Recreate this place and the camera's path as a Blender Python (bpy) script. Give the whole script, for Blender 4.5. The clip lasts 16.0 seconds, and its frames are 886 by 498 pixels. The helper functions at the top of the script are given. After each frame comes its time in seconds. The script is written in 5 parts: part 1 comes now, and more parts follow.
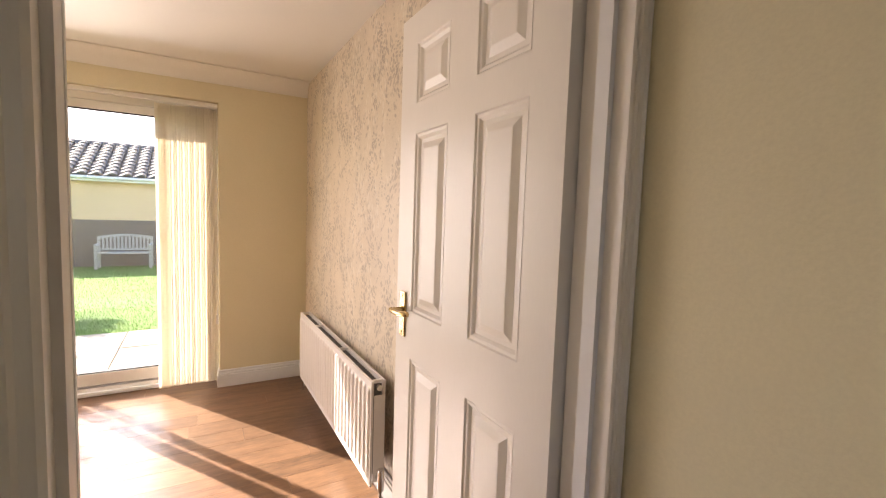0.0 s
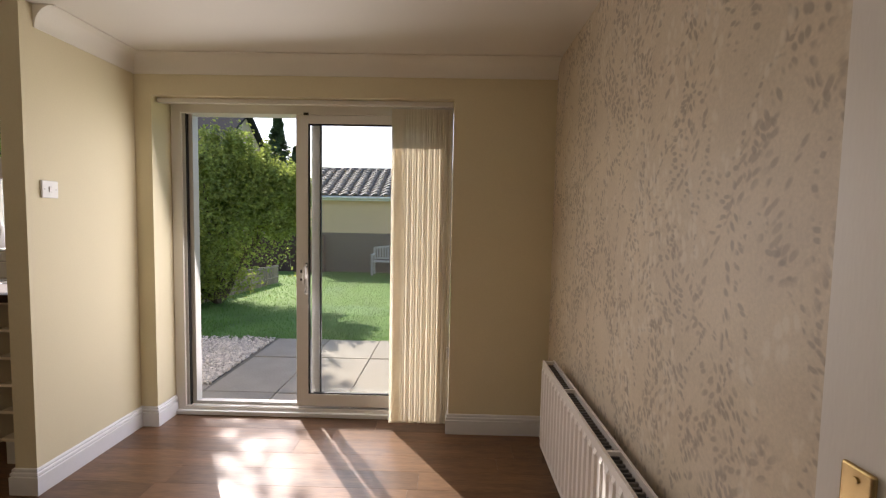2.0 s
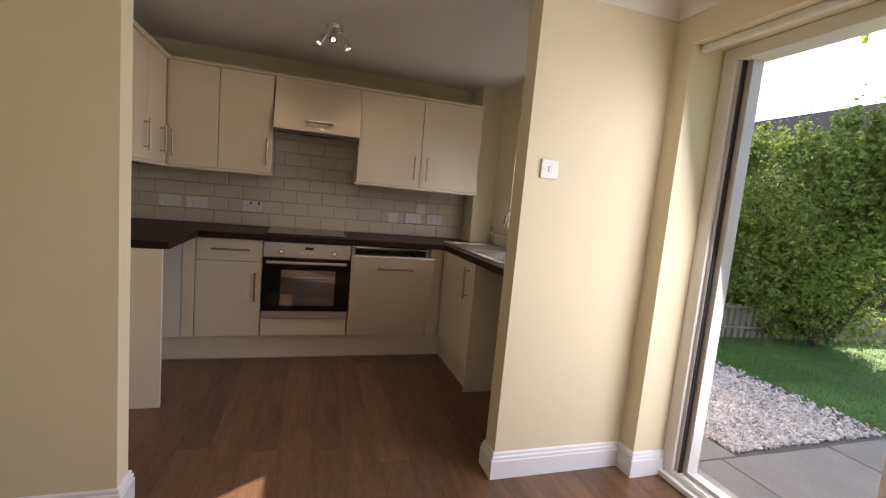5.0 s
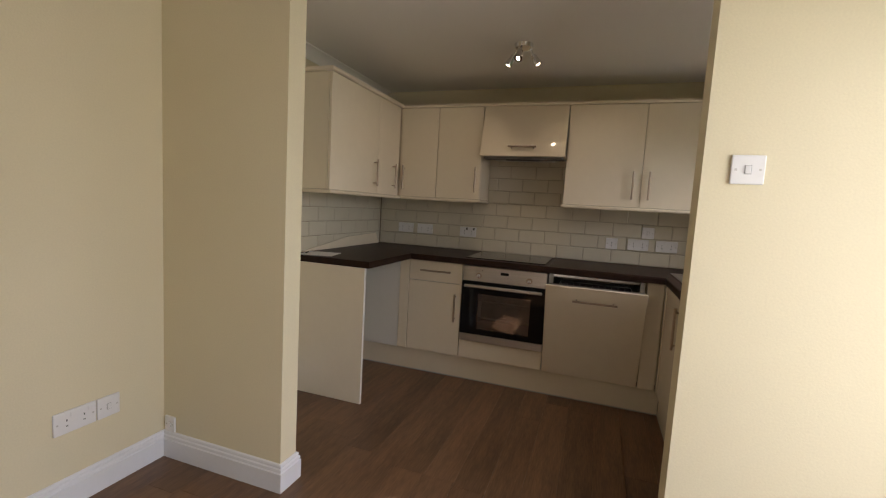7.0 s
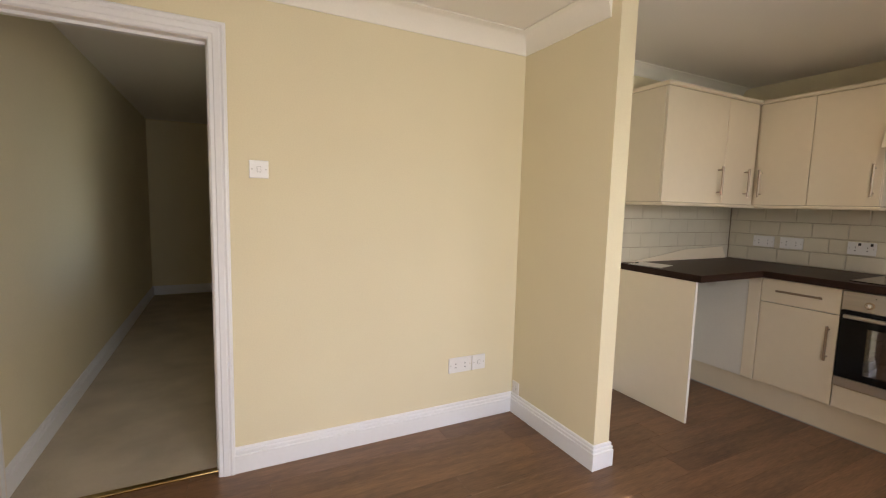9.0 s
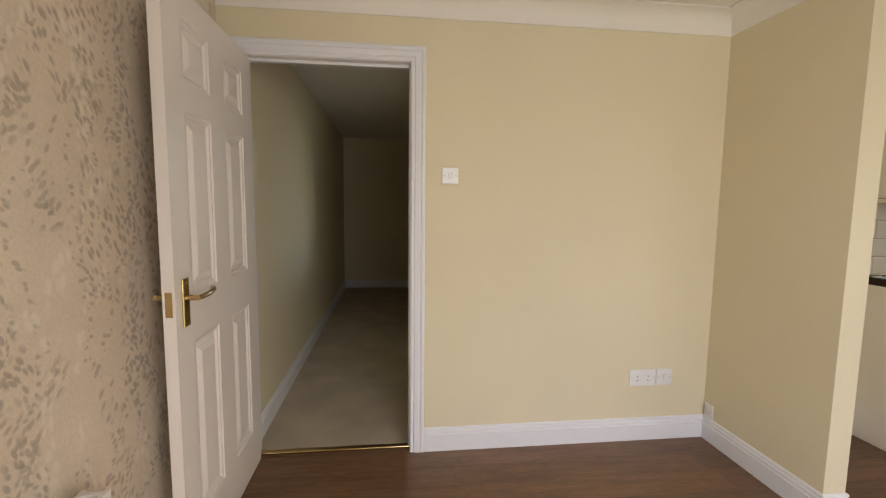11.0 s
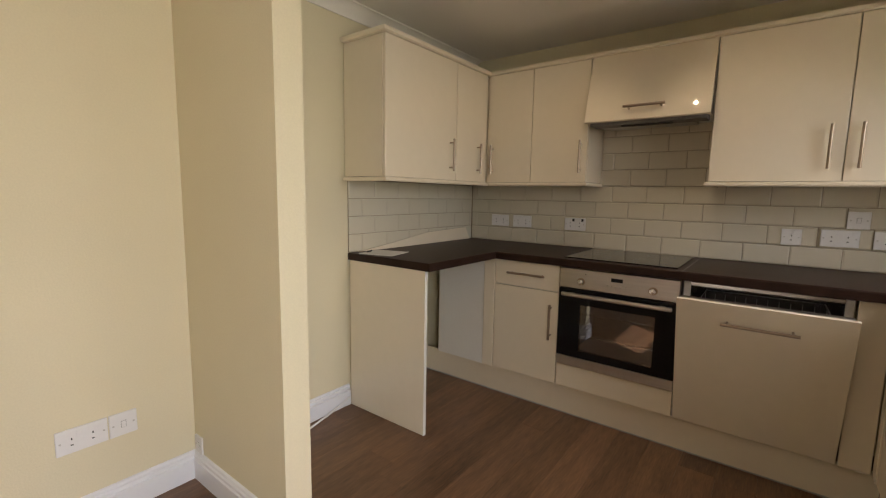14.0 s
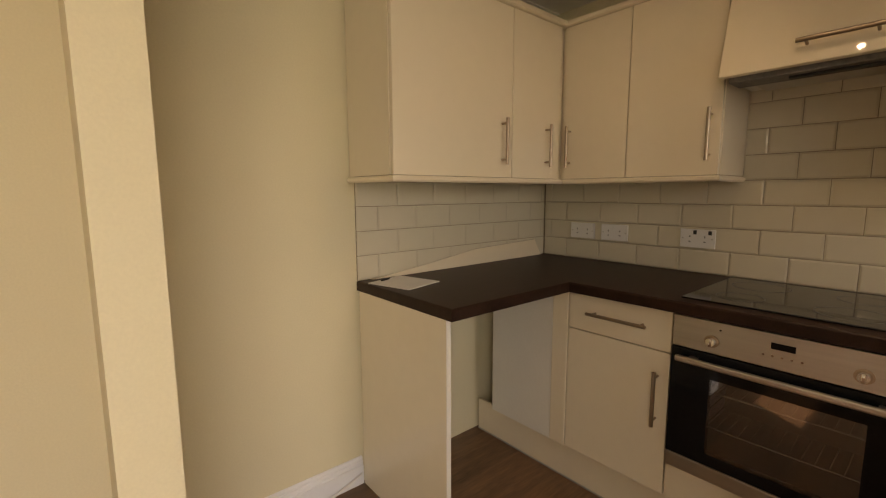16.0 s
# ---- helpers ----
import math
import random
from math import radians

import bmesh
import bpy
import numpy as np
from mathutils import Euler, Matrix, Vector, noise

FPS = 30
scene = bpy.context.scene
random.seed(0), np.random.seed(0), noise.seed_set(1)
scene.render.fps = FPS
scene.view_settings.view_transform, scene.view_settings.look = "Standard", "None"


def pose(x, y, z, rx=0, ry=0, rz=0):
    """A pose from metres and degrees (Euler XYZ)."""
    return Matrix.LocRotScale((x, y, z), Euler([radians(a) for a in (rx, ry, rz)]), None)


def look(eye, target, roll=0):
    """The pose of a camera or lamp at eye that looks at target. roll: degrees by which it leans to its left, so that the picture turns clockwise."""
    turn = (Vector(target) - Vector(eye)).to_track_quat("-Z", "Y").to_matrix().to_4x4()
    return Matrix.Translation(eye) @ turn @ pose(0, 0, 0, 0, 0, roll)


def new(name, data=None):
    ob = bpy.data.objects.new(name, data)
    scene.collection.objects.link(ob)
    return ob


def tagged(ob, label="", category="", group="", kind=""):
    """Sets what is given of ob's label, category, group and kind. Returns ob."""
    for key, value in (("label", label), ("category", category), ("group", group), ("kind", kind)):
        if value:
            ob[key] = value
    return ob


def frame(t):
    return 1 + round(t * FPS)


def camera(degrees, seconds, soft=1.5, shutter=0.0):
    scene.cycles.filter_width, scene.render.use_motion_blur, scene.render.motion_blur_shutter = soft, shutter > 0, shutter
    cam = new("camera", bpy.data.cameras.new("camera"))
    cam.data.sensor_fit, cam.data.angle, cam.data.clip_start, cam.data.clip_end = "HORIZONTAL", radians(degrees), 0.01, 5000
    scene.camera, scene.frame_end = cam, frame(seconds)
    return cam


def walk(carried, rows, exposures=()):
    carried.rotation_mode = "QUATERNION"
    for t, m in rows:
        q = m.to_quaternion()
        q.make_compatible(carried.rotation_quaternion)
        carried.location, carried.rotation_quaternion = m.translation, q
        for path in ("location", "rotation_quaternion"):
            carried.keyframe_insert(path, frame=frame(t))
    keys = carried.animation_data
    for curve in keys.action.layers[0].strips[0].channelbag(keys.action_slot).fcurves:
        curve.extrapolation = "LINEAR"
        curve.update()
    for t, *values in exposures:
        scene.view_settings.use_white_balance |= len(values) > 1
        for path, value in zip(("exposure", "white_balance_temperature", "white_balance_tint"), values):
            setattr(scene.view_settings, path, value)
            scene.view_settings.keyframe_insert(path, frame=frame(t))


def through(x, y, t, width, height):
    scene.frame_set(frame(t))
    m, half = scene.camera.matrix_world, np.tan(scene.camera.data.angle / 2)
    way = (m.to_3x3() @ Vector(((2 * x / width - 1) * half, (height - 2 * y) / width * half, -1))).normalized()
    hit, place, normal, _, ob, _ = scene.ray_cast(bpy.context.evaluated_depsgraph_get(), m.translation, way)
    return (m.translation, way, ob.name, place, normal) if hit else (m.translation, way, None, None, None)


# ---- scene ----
cam = camera(91.0, 16.0, soft=1.2)
PATH = [
    (0, (1.722, -0.603, 1.269), (2.713, 1.128, 1.115), 1.9),
    (0.5, (1.808, -0.385, 1.253), (2.69, 1.404, 1.099), 2.4),
    (1, (1.857, -0.139, 1.277), (2.592, 1.718, 1.168), 2.7),
    (1.5, (1.877, 0.045, 1.293), (2.302, 1.995, 1.165), 1.8),
    (2, (1.856, 0.223, 1.281), (1.828, 2.219, 1.153), 1.1),
    (2.5, (1.825, 0.389, 1.244), (1.423, 2.343, 1.113), 0.3),
    (3, (1.737, 0.566, 1.225), (0.964, 2.405, 1.087), 1.7),
    (3.5, (1.708, 0.714, 1.24), (0.597, 2.367, 1.059), 1.4),
    (4, (1.733, 0.888, 1.235), (0.203, 2.16, 1.044), 1.3),
    (4.5, (1.737, 1.074, 1.24), (-0.003, 2.036, 1.03), 1.5),
    (5, (1.665, 1.253, 1.219), (-0.229, 1.855, 1.0), 5.2),
    (5.2, (1.634, 1.312, 1.228), (-0.297, 1.779, 0.995), 4.9),
    (7.3, (1.41, 1.904, 1.254), (-0.391, 1.057, 1.062), 2.9),
    (7.5, (1.401, 1.939, 1.27), (-0.332, 0.96, 1.08), 2.5),
    (8, (1.439, 2.011, 1.262), (-0.063, 0.703, 1.08), 2.1),
    (8.5, (1.499, 2.052, 1.256), (0.272, 0.484, 1.06), 2.3),
    (9, (1.559, 2.103, 1.254), (0.663, 0.327, 1.049), 1.5),
    (9.5, (1.62, 2.123, 1.252), (1.027, 0.225, 1.043), 1.1),
    (9.7, (1.648, 2.121, 1.264), (1.163, 0.193, 1.049), 0.8),
    (10.75, (1.7, 2.115, 1.255), (1.52, 0.126, 1.05), 0.6),
    (11.8, (1.575, 2.041, 1.212), (0.843, 0.188, 1.044), 0.3),
    (12, (1.51, 2.044, 1.22), (0.649, 0.246, 1.057), -0.1),
    (12.5, (1.353, 1.966, 1.211), (0.079, 0.433, 1.046), -0.8),
    (13, (1.195, 1.935, 1.226), (-0.368, 0.704, 1.018), -1.6),
    (13.5, (0.959, 1.92, 1.215), (-0.625, 0.723, 0.973), 0.2),
    (14, (0.758, 1.883, 1.216), (-0.824, 0.683, 0.97), 1.0),
    (14.5, (0.543, 1.789, 1.205), (-1.012, 0.558, 0.948), 0.6),
    (15, (0.359, 1.72, 1.236), (-1.122, 0.401, 0.975), 0.7),
    (15.5, (0.198, 1.653, 1.242), (-1.119, 0.17, 0.987), -0.1),
    (16, (0.017, 1.564, 1.245), (-1.264, 0.051, 0.987), -0.2),
]
EXPOSURE = [(0.0, 2.35, 6900, 25), (0.5, 2.02, 6900, 25), (1.0, 1.6, 6750, 22), (1.5, 1.15, 6600, 21), (2.0, 0.9, 6500, 20), (2.5, 1.05, 6350, 21), (3.0, 1.25, 6300, 21), (3.5, 1.25, 6250, 22), (5.0, 1.3, 6300, 23), (7.5, 1.27, 6250, 15), (8.5, 1.75, 6400, 16), (9.5, 2.0, 6400, 17), (12.0, 1.55, 6450, 15), (12.5, 1.83, 6500, 15), (13.5, 1.66, 6450, 14), (14.0, 1.73, 6500, 15), (14.5, 1.85, 6800, 16), (15.0, 1.85, 7200, 18), (15.5, 1.73, 7650, 18), (16.0, 1.55, 8200, 18)]
walk(cam, [(t, look(eye, target, roll)) for t, eye, target, roll in PATH], EXPOSURE)

# ---- light ----
SUN_EL, SUN_AZ = radians(37), math.atan2(-0.55, 0.83)
world = bpy.data.worlds.new("sky")
scene.world = world
world.use_nodes = True
wn = world.node_tree
sky = wn.nodes.new("ShaderNodeTexSky")
sky.sky_type, sky.sun_disc = "NISHITA", False
sky.sun_elevation, sky.sun_rotation = SUN_EL, SUN_AZ
wn.nodes["Background"].inputs[1].default_value = 0.15
wn.links.new(sky.outputs[0], wn.nodes["Background"].inputs[0])
sun = new("sun", bpy.data.lights.new("sun", "SUN"))
sun.data.energy, sun.data.angle, sun.data.color = 5.0, radians(0.5), (1.0, 0.93, 0.82)
way_to_sun = Vector((-0.55, 0.83, 0)).normalized() * math.cos(SUN_EL) + Vector((0, 0, math.sin(SUN_EL)))
sun.matrix_world = look(way_to_sun * 30, (0, 0, 0))


def area_lamp(name, eye, target, w, h, power, colour=(1, 1, 1), spread=180):
    lamp = new(name, bpy.data.lights.new(name, "AREA"))
    lamp.data.shape, lamp.data.size, lamp.data.size_y = "RECTANGLE", w, h
    lamp.data.energy, lamp.data.color, lamp.data.spread = power, colour, radians(spread)
    lamp.matrix_world = look(eye, target)
    return lamp


# the sky's light in the two openings
area_lamp("patio_skylight", (0.84, 2.945, 1.0), (0.5, 0.0, 0.1), 1.25, 1.8, 10, (1.0, 0.96, 0.9))
area_lamp("window_skylight", (-1.06, 2.93, 1.53), (-1.15, 1.5, 0.0), 0.8, 0.8, 2.8, (1.0, 0.97, 0.93), 125)
# added fill lamp that brightens the hall; no source is known there
area_lamp("hall_fill_lamp", (1.2, -1.3, 1.45), (2.4, -1.2, 0.9), 0.65, 1.0, 0.1, (1.0, 0.97, 0.93))

# ---- materials ----


def mat(name, colour, rough=0.6, metal=0.0, vary=0.06, scale=6.0, fine=80.0, bump=0.05, stretch=(1, 1, 1), island=0.0, coat=0.0):
    """A surface with broad and fine variation of its colour and a fine relief."""
    m = bpy.data.materials.new(name)
    m.use_nodes = True
    nt = m.node_tree
    b = nt.nodes["Principled BSDF"]
    geo = nt.nodes.new("ShaderNodeTexCoord")
    mp = nt.nodes.new("ShaderNodeMapping")
    mp.inputs["Scale"].default_value = stretch
    nt.links.new(geo.outputs["Object"], mp.inputs[0])
    broad = nt.nodes.new("ShaderNodeTexNoise")
    broad.inputs["Scale"].default_value, broad.inputs["Detail"].default_value = scale, 4
    grain = nt.nodes.new("ShaderNodeTexNoise")
    grain.inputs["Scale"].default_value, grain.inputs["Detail"].default_value = fine, 3
    for n in (broad, grain):
        nt.links.new(mp.outputs[0], n.inputs["Vector"])
    add = nt.nodes.new("ShaderNodeMath")
    add.operation = "ADD"
    nt.links.new(broad.outputs["Fac"], add.inputs[0])
    nt.links.new(grain.outputs["Fac"], add.inputs[1])
    last = add.outputs[0]
    if island:
        g = nt.nodes.new("ShaderNodeNewGeometry")
        o = nt.nodes.new("ShaderNodeObjectInfo")
        s = nt.nodes.new("ShaderNodeMath")
        s.operation = "ADD"
        nt.links.new(g.outputs["Random Per Island"], s.inputs[0])
        nt.links.new(o.outputs["Random"], s.inputs[1])
        f = nt.nodes.new("ShaderNodeMath")
        f.operation = "FRACT"
        nt.links.new(s.outputs[0], f.inputs[0])
        k = nt.nodes.new("ShaderNodeMath")
        k.operation = "MULTIPLY_ADD"
        k.inputs[1].default_value = island
        nt.links.new(f.outputs[0], k.inputs[0])
        nt.links.new(last, k.inputs[2])
        last = k.outputs[0]
    ramp = nt.nodes.new("ShaderNodeMapRange")
    ramp.inputs["From Min"].default_value, ramp.inputs["From Max"].default_value = 0.6, 1.4 + island
    nt.links.new(last, ramp.inputs["Value"])
    mix = nt.nodes.new("ShaderNodeMix")
    mix.data_type = "RGBA"
    mix.inputs[6].default_value = (*[max(0, c * (1 - vary)) for c in colour], 1)
    mix.inputs[7].default_value = (*[min(1, c * (1 + vary)) for c in colour], 1)
    nt.links.new(ramp.outputs[0], mix.inputs[0])
    nt.links.new(mix.outputs[2], b.inputs["Base Color"])
    b.inputs["Roughness"].default_value, b.inputs["Metallic"].default_value = rough, metal
    b.inputs["Coat Weight"].default_value, b.inputs["Coat Roughness"].default_value = coat, 0.03
    if bump:
        bp = nt.nodes.new("ShaderNodeBump")
        bp.inputs["Strength"].default_value, bp.inputs["Distance"].default_value = bump, 0.004
        nt.links.new(grain.outputs["Fac"], bp.inputs["Height"])
        nt.links.new(bp.outputs[0], b.inputs["Normal"])
    return m


def wood_floor():
    m = mat("vinyl_plank", (0.15, 0.08, 0.042), 0.37, vary=0.72, scale=2.6, fine=16, bump=0.05, stretch=(1.0, 11.0, 9.0), island=0.3)
    m.node_tree.nodes["Principled BSDF"].inputs["Specular IOR Level"].default_value = 0.5
    return m


def wallpaper():
    """Pale beige paper with trailing sprigs of small grey-brown leaves and a faint lighter ground."""
    m = mat("leaf_wallpaper", (0.68, 0.585, 0.46), 0.42, vary=0.12, scale=5, fine=140, bump=0.08)
    nt = m.node_tree
    b = nt.nodes["Principled BSDF"]
    last = b.inputs["Base Color"].links[0].from_socket
    co = nt.nodes.new("ShaderNodeTexCoord")
    warp = nt.nodes.new("ShaderNodeTexNoise")
    warp.inputs["Scale"].default_value, warp.inputs["Detail"].default_value = 7, 2
    nt.links.new(co.outputs["Object"], warp.inputs["Vector"])
    w = nt.nodes.new("ShaderNodeVectorMath")
    w.operation = "MULTIPLY_ADD"
    w.inputs[1].default_value = (0.05, 0.05, 0.05)
    nt.links.new(warp.outputs["Color"], w.inputs[0])
    nt.links.new(co.outputs["Object"], w.inputs[2])
    sprigs = ((0.55, 54, 28, 0.0, (0.36, 0.3, 0.24), 0.74, 3.0, 0.062), (-0.75, 50, 26, 3.3, (0.39, 0.32, 0.25), 0.68, 3.4, 0.055),
              (1.35, 60, 31, 5.2, (0.33, 0.275, 0.22), 0.62, 4.4, 0.04), (0.15, 38, 20, 7.1, (0.8, 0.73, 0.62), 0.55, 2.6, 0.06))
    for turn, sy, sz, shift, tone, amount, run, wide in sprigs:
        rt = nt.nodes.new("ShaderNodeMapping")
        rt.inputs["Rotation"].default_value = (turn, 0, 0)
        nt.links.new(w.outputs[0], rt.inputs[0])
        mp = nt.nodes.new("ShaderNodeMapping")
        mp.inputs["Scale"].default_value, mp.inputs["Location"].default_value = (1, sy, sz), (0, shift, shift)
        nt.links.new(rt.outputs[0], mp.inputs[0])
        leaf = nt.nodes.new("ShaderNodeTexVoronoi")
        leaf.inputs["Scale"].default_value, leaf.inputs["Randomness"].default_value = 1.0, 0.8
        nt.links.new(mp.outputs[0], leaf.inputs["Vector"])
        cut = nt.nodes.new("ShaderNodeMapRange")
        cut.inputs["From Min"].default_value, cut.inputs["From Max"].default_value = 0.46, 0.27
        nt.links.new(leaf.outputs["Distance"], cut.inputs["Value"])
        # sprigs trail along the level lines of a broad noise
        off = nt.nodes.new("ShaderNodeMapping")
        off.inputs["Location"].default_value, off.inputs["Scale"].default_value = (0, shift * 1.7, shift), (1, 1.25, 0.8)
        nt.links.new(co.outputs["Object"], off.inputs[0])
        trail = nt.nodes.new("ShaderNodeTexNoise")
        trail.inputs["Scale"].default_value, trail.inputs["Detail"].default_value, trail.inputs["Distortion"].default_value = run, 1.5, 0.6
        nt.links.new(off.outputs[0], trail.inputs["Vector"])
        mid = nt.nodes.new("ShaderNodeMath")
        mid.operation, mid.inputs[1].default_value = "SUBTRACT", 0.5
        nt.links.new(trail.outputs["Fac"], mid.inputs[0])
        far = nt.nodes.new("ShaderNodeMath")
        far.operation = "ABSOLUTE"
        nt.links.new(mid.outputs[0], far.inputs[0])
        keep = nt.nodes.new("ShaderNodeMapRange")
        keep.inputs["From Min"].default_value, keep.inputs["From Max"].default_value = wide, wide * 0.45
        keep.inputs["To Max"].default_value = amount
        nt.links.new(far.outputs[0], keep.inputs["Value"])
        both = nt.nodes.new("ShaderNodeMath")
        both.operation = "MULTIPLY"
        nt.links.new(cut.outputs[0], both.inputs[0])
        nt.links.new(keep.outputs[0], both.inputs[1])
        mix = nt.nodes.new("ShaderNodeMix")
        mix.data_type = "RGBA"
        mix.inputs[7].default_value = (*tone, 1)
        nt.links.new(both.outputs[0], mix.inputs[0])
        nt.links.new(last, mix.inputs[6])
        last = mix.outputs[2]
    nt.links.new(last, b.inputs["Base Color"])
    return m


def glass(name, tint=(1, 1, 1), rough=0.0, shine=0.045):
    m = bpy.data.materials.new(name)
    m.use_nodes = True
    nt = m.node_tree
    out = nt.nodes["Material Output"]
    nt.nodes.remove(nt.nodes["Principled BSDF"])
    tr = nt.nodes.new("ShaderNodeBsdfTransparent")
    tr.inputs[0].default_value = (*tint, 1)
    gl = nt.nodes.new("ShaderNodeBsdfGlossy")
    gl.inputs["Roughness"].default_value = rough
    lw = nt.nodes.new("ShaderNodeLayerWeight")
    lw.inputs[0].default_value = 0.5
    pw = nt.nodes.new("ShaderNodeMath")
    pw.operation, pw.inputs[1].default_value = "POWER", 4.0
    nt.links.new(lw.outputs["Facing"], pw.inputs[0])
    fr = nt.nodes.new("ShaderNodeMath")
    fr.operation, fr.inputs[1].default_value, fr.inputs[2].default_value = "MULTIPLY_ADD", 0.8, shine
    nt.links.new(pw.outputs[0], fr.inputs[0])
    mx = nt.nodes.new("ShaderNodeMixShader")
    nt.links.new(fr.outputs[0], mx.inputs[0])
    nt.links.new(tr.outputs[0], mx.inputs[1])
    nt.links.new(gl.outputs[0], mx.inputs[2])
    nt.links.new(mx.outputs[0], out.inputs[0])
    return m


def thin(name, colour, through=0.5, island=0.3, vary=0.2, rough=0.6, scale=5.0):
    """Cloth or leaf: some light comes through."""
    m = mat(name, colour, rough, vary=vary, scale=scale, fine=60, bump=0, island=island)
    nt = m.node_tree
    b = nt.nodes["Principled BSDF"]
    t = nt.nodes.new("ShaderNodeBsdfTranslucent")
    nt.links.new(b.inputs["Base Color"].links[0].from_socket, t.inputs[0])
    mx = nt.nodes.new("ShaderNodeMixShader")
    mx.inputs[0].default_value = through
    nt.links.new(b.outputs[0], mx.inputs[1])
    nt.links.new(t.outputs[0], mx.inputs[2])
    nt.links.new(mx.outputs[0], nt.nodes["Material Output"].inputs[0])
    return m


def brickwork():
    """Far brick courses with pale joints."""
    m = mat("red_brickwork", (0.26, 0.11, 0.085), 0.85, vary=0.2, scale=3, fine=40, bump=0.2)
    nt = m.node_tree
    co = nt.nodes.new("ShaderNodeTexCoord")
    mp = nt.nodes.new("ShaderNodeMapping")
    mp.inputs["Rotation"].default_value = (radians(90), 0, 0)
    nt.links.new(co.outputs["Object"], mp.inputs[0])
    br = nt.nodes.new("ShaderNodeTexBrick")
    br.inputs["Scale"].default_value, br.inputs["Mortar Size"].default_value = 1.0, 0.007
    br.inputs["Brick Width"].default_value, br.inputs["Row Height"].default_value = 0.225, 0.075
    br.inputs["Color1"].default_value, br.inputs["Color2"].default_value = (0.25, 0.13, 0.105, 1), (0.2, 0.105, 0.085, 1)
    br.inputs["Mortar"].default_value = (0.27, 0.19, 0.16, 1)
    nt.links.new(mp.outputs[0], br.inputs["Vector"])
    nt.links.new(br.outputs["Color"], nt.nodes["Principled BSDF"].inputs["Base Color"])
    return m


def glow(name, colour, strength):
    m = bpy.data.materials.new(name)
    m.use_nodes = True
    b = m.node_tree.nodes["Principled BSDF"]
    b.inputs["Emission Color"].default_value = (*colour, 1)
    b.inputs["Emission Strength"].default_value = strength
    return m


CREAM = mat("cream_emulsion", (0.73, 0.655, 0.46), 0.7, vary=0.045, scale=1.5, fine=160, bump=0.12)
WHITE_CEIL = mat("white_ceiling_paint", (0.8, 0.77, 0.71), 0.6, vary=0.02, scale=1.2, fine=120, bump=0.08)
COVING = mat("white_plaster", (0.82, 0.79, 0.72), 0.6, vary=0.02, fine=100, bump=0.05)
GLOSS_WHITE = mat("white_gloss_paint", (0.78, 0.785, 0.81), 0.28, vary=0.02, scale=3, fine=50, bump=0.04)
# the door's paint; on the lining and hall architrave it imitates warm bounced light
DOOR_AND_BOUNCE_WHITE = mat("door_paint_and_bounce_white", (0.8, 0.76, 0.72), 0.35, vary=0.02, scale=2, fine=40, bump=0.05, stretch=(6, 6, 1))
FLOOR_WOOD = wood_floor()
PAPER_WALL = wallpaper()
CARPET = mat("beige_carpet", (0.5, 0.435, 0.33), 0.95, vary=0.26, scale=4, fine=300, bump=0.8)
BRASS = mat("polished_brass", (0.55, 0.41, 0.2), 0.22, 1.0, vary=0.08, bump=0)
CHROME = mat("chrome", (0.75, 0.75, 0.75), 0.12, 1.0, vary=0.05, bump=0)
STEEL = mat("brushed_steel", (0.55, 0.53, 0.5), 0.32, 1.0, vary=0.1, scale=3, fine=200, bump=0.05, stretch=(1, 1, 30))
TUB_STEEL = mat("polished_tub_steel", (0.5, 0.49, 0.48), 0.2, 1.0, vary=0.1, scale=4, fine=90, bump=0.03)
HANDLE = mat("brushed_nickel_handle", (0.42, 0.34, 0.26), 0.3, 1.0, vary=0.05, bump=0)
UPVC = mat("white_upvc", (0.78, 0.76, 0.72), 0.3, vary=0.02, scale=2, fine=60, bump=0.02)
ALU = mat("white_coated_aluminium", (0.5, 0.49, 0.47), 0.35, vary=0.03, bump=0.02)
RUBBER = mat("black_gasket", (0.015, 0.015, 0.016), 0.6, vary=0.2, bump=0.02)
PANE = glass("clear_glass", (0.97, 0.985, 0.98))
OVEN_GLASS = mat("black_oven_glass", (0.008, 0.008, 0.009), 0.05, vary=0.2, bump=0)
OVEN_GLASS.node_tree.nodes["Principled BSDF"].inputs["Specular IOR Level"].default_value = 0.2
OVEN_WINDOW = glass("tinted_oven_window", (0.8, 0.8, 0.8), 0.0, 0.16)
ENAMEL = mat("dark_enamel", (0.035, 0.034, 0.033), 0.3, vary=0.2, bump=0.02)
BLIND = thin("cream_blind_fabric", (0.88, 0.82, 0.72), 0.38, island=0.25, vary=0.05, rough=0.8)
RAD_WHITE = mat("white_radiator_enamel", (0.8, 0.76, 0.73), 0.3, vary=0.02, bump=0.02)
GRILLE = mat("dusty_steel_grille", (0.2, 0.19, 0.18), 0.6, 0.3, vary=0.3, bump=0.1)
CABINET = mat("cream_gloss_laminate", (0.8, 0.712, 0.56), 0.03, vary=0.02, scale=1.5, fine=20, bump=0.004, coat=0.0)
CARCASS = mat("white_melamine", (0.76, 0.735, 0.68), 0.45, vary=0.03, bump=0.02)
WORKTOP = mat("dark_brown_laminate", (0.026, 0.012, 0.008), 0.42, vary=0.45, scale=8, fine=120, bump=0.08, stretch=(1, 3, 1))
HOB = mat("black_ceramic_glass", (0.01, 0.01, 0.011), 0.06, vary=0.2, bump=0)
TILE = mat("cream_metro_tile", (0.64, 0.59, 0.47), 0.1, vary=0.03, scale=4, fine=15, bump=0.05, island=0.5)
WORKTOP.node_tree.nodes["Principled BSDF"].inputs["Specular IOR Level"].default_value = 0.2
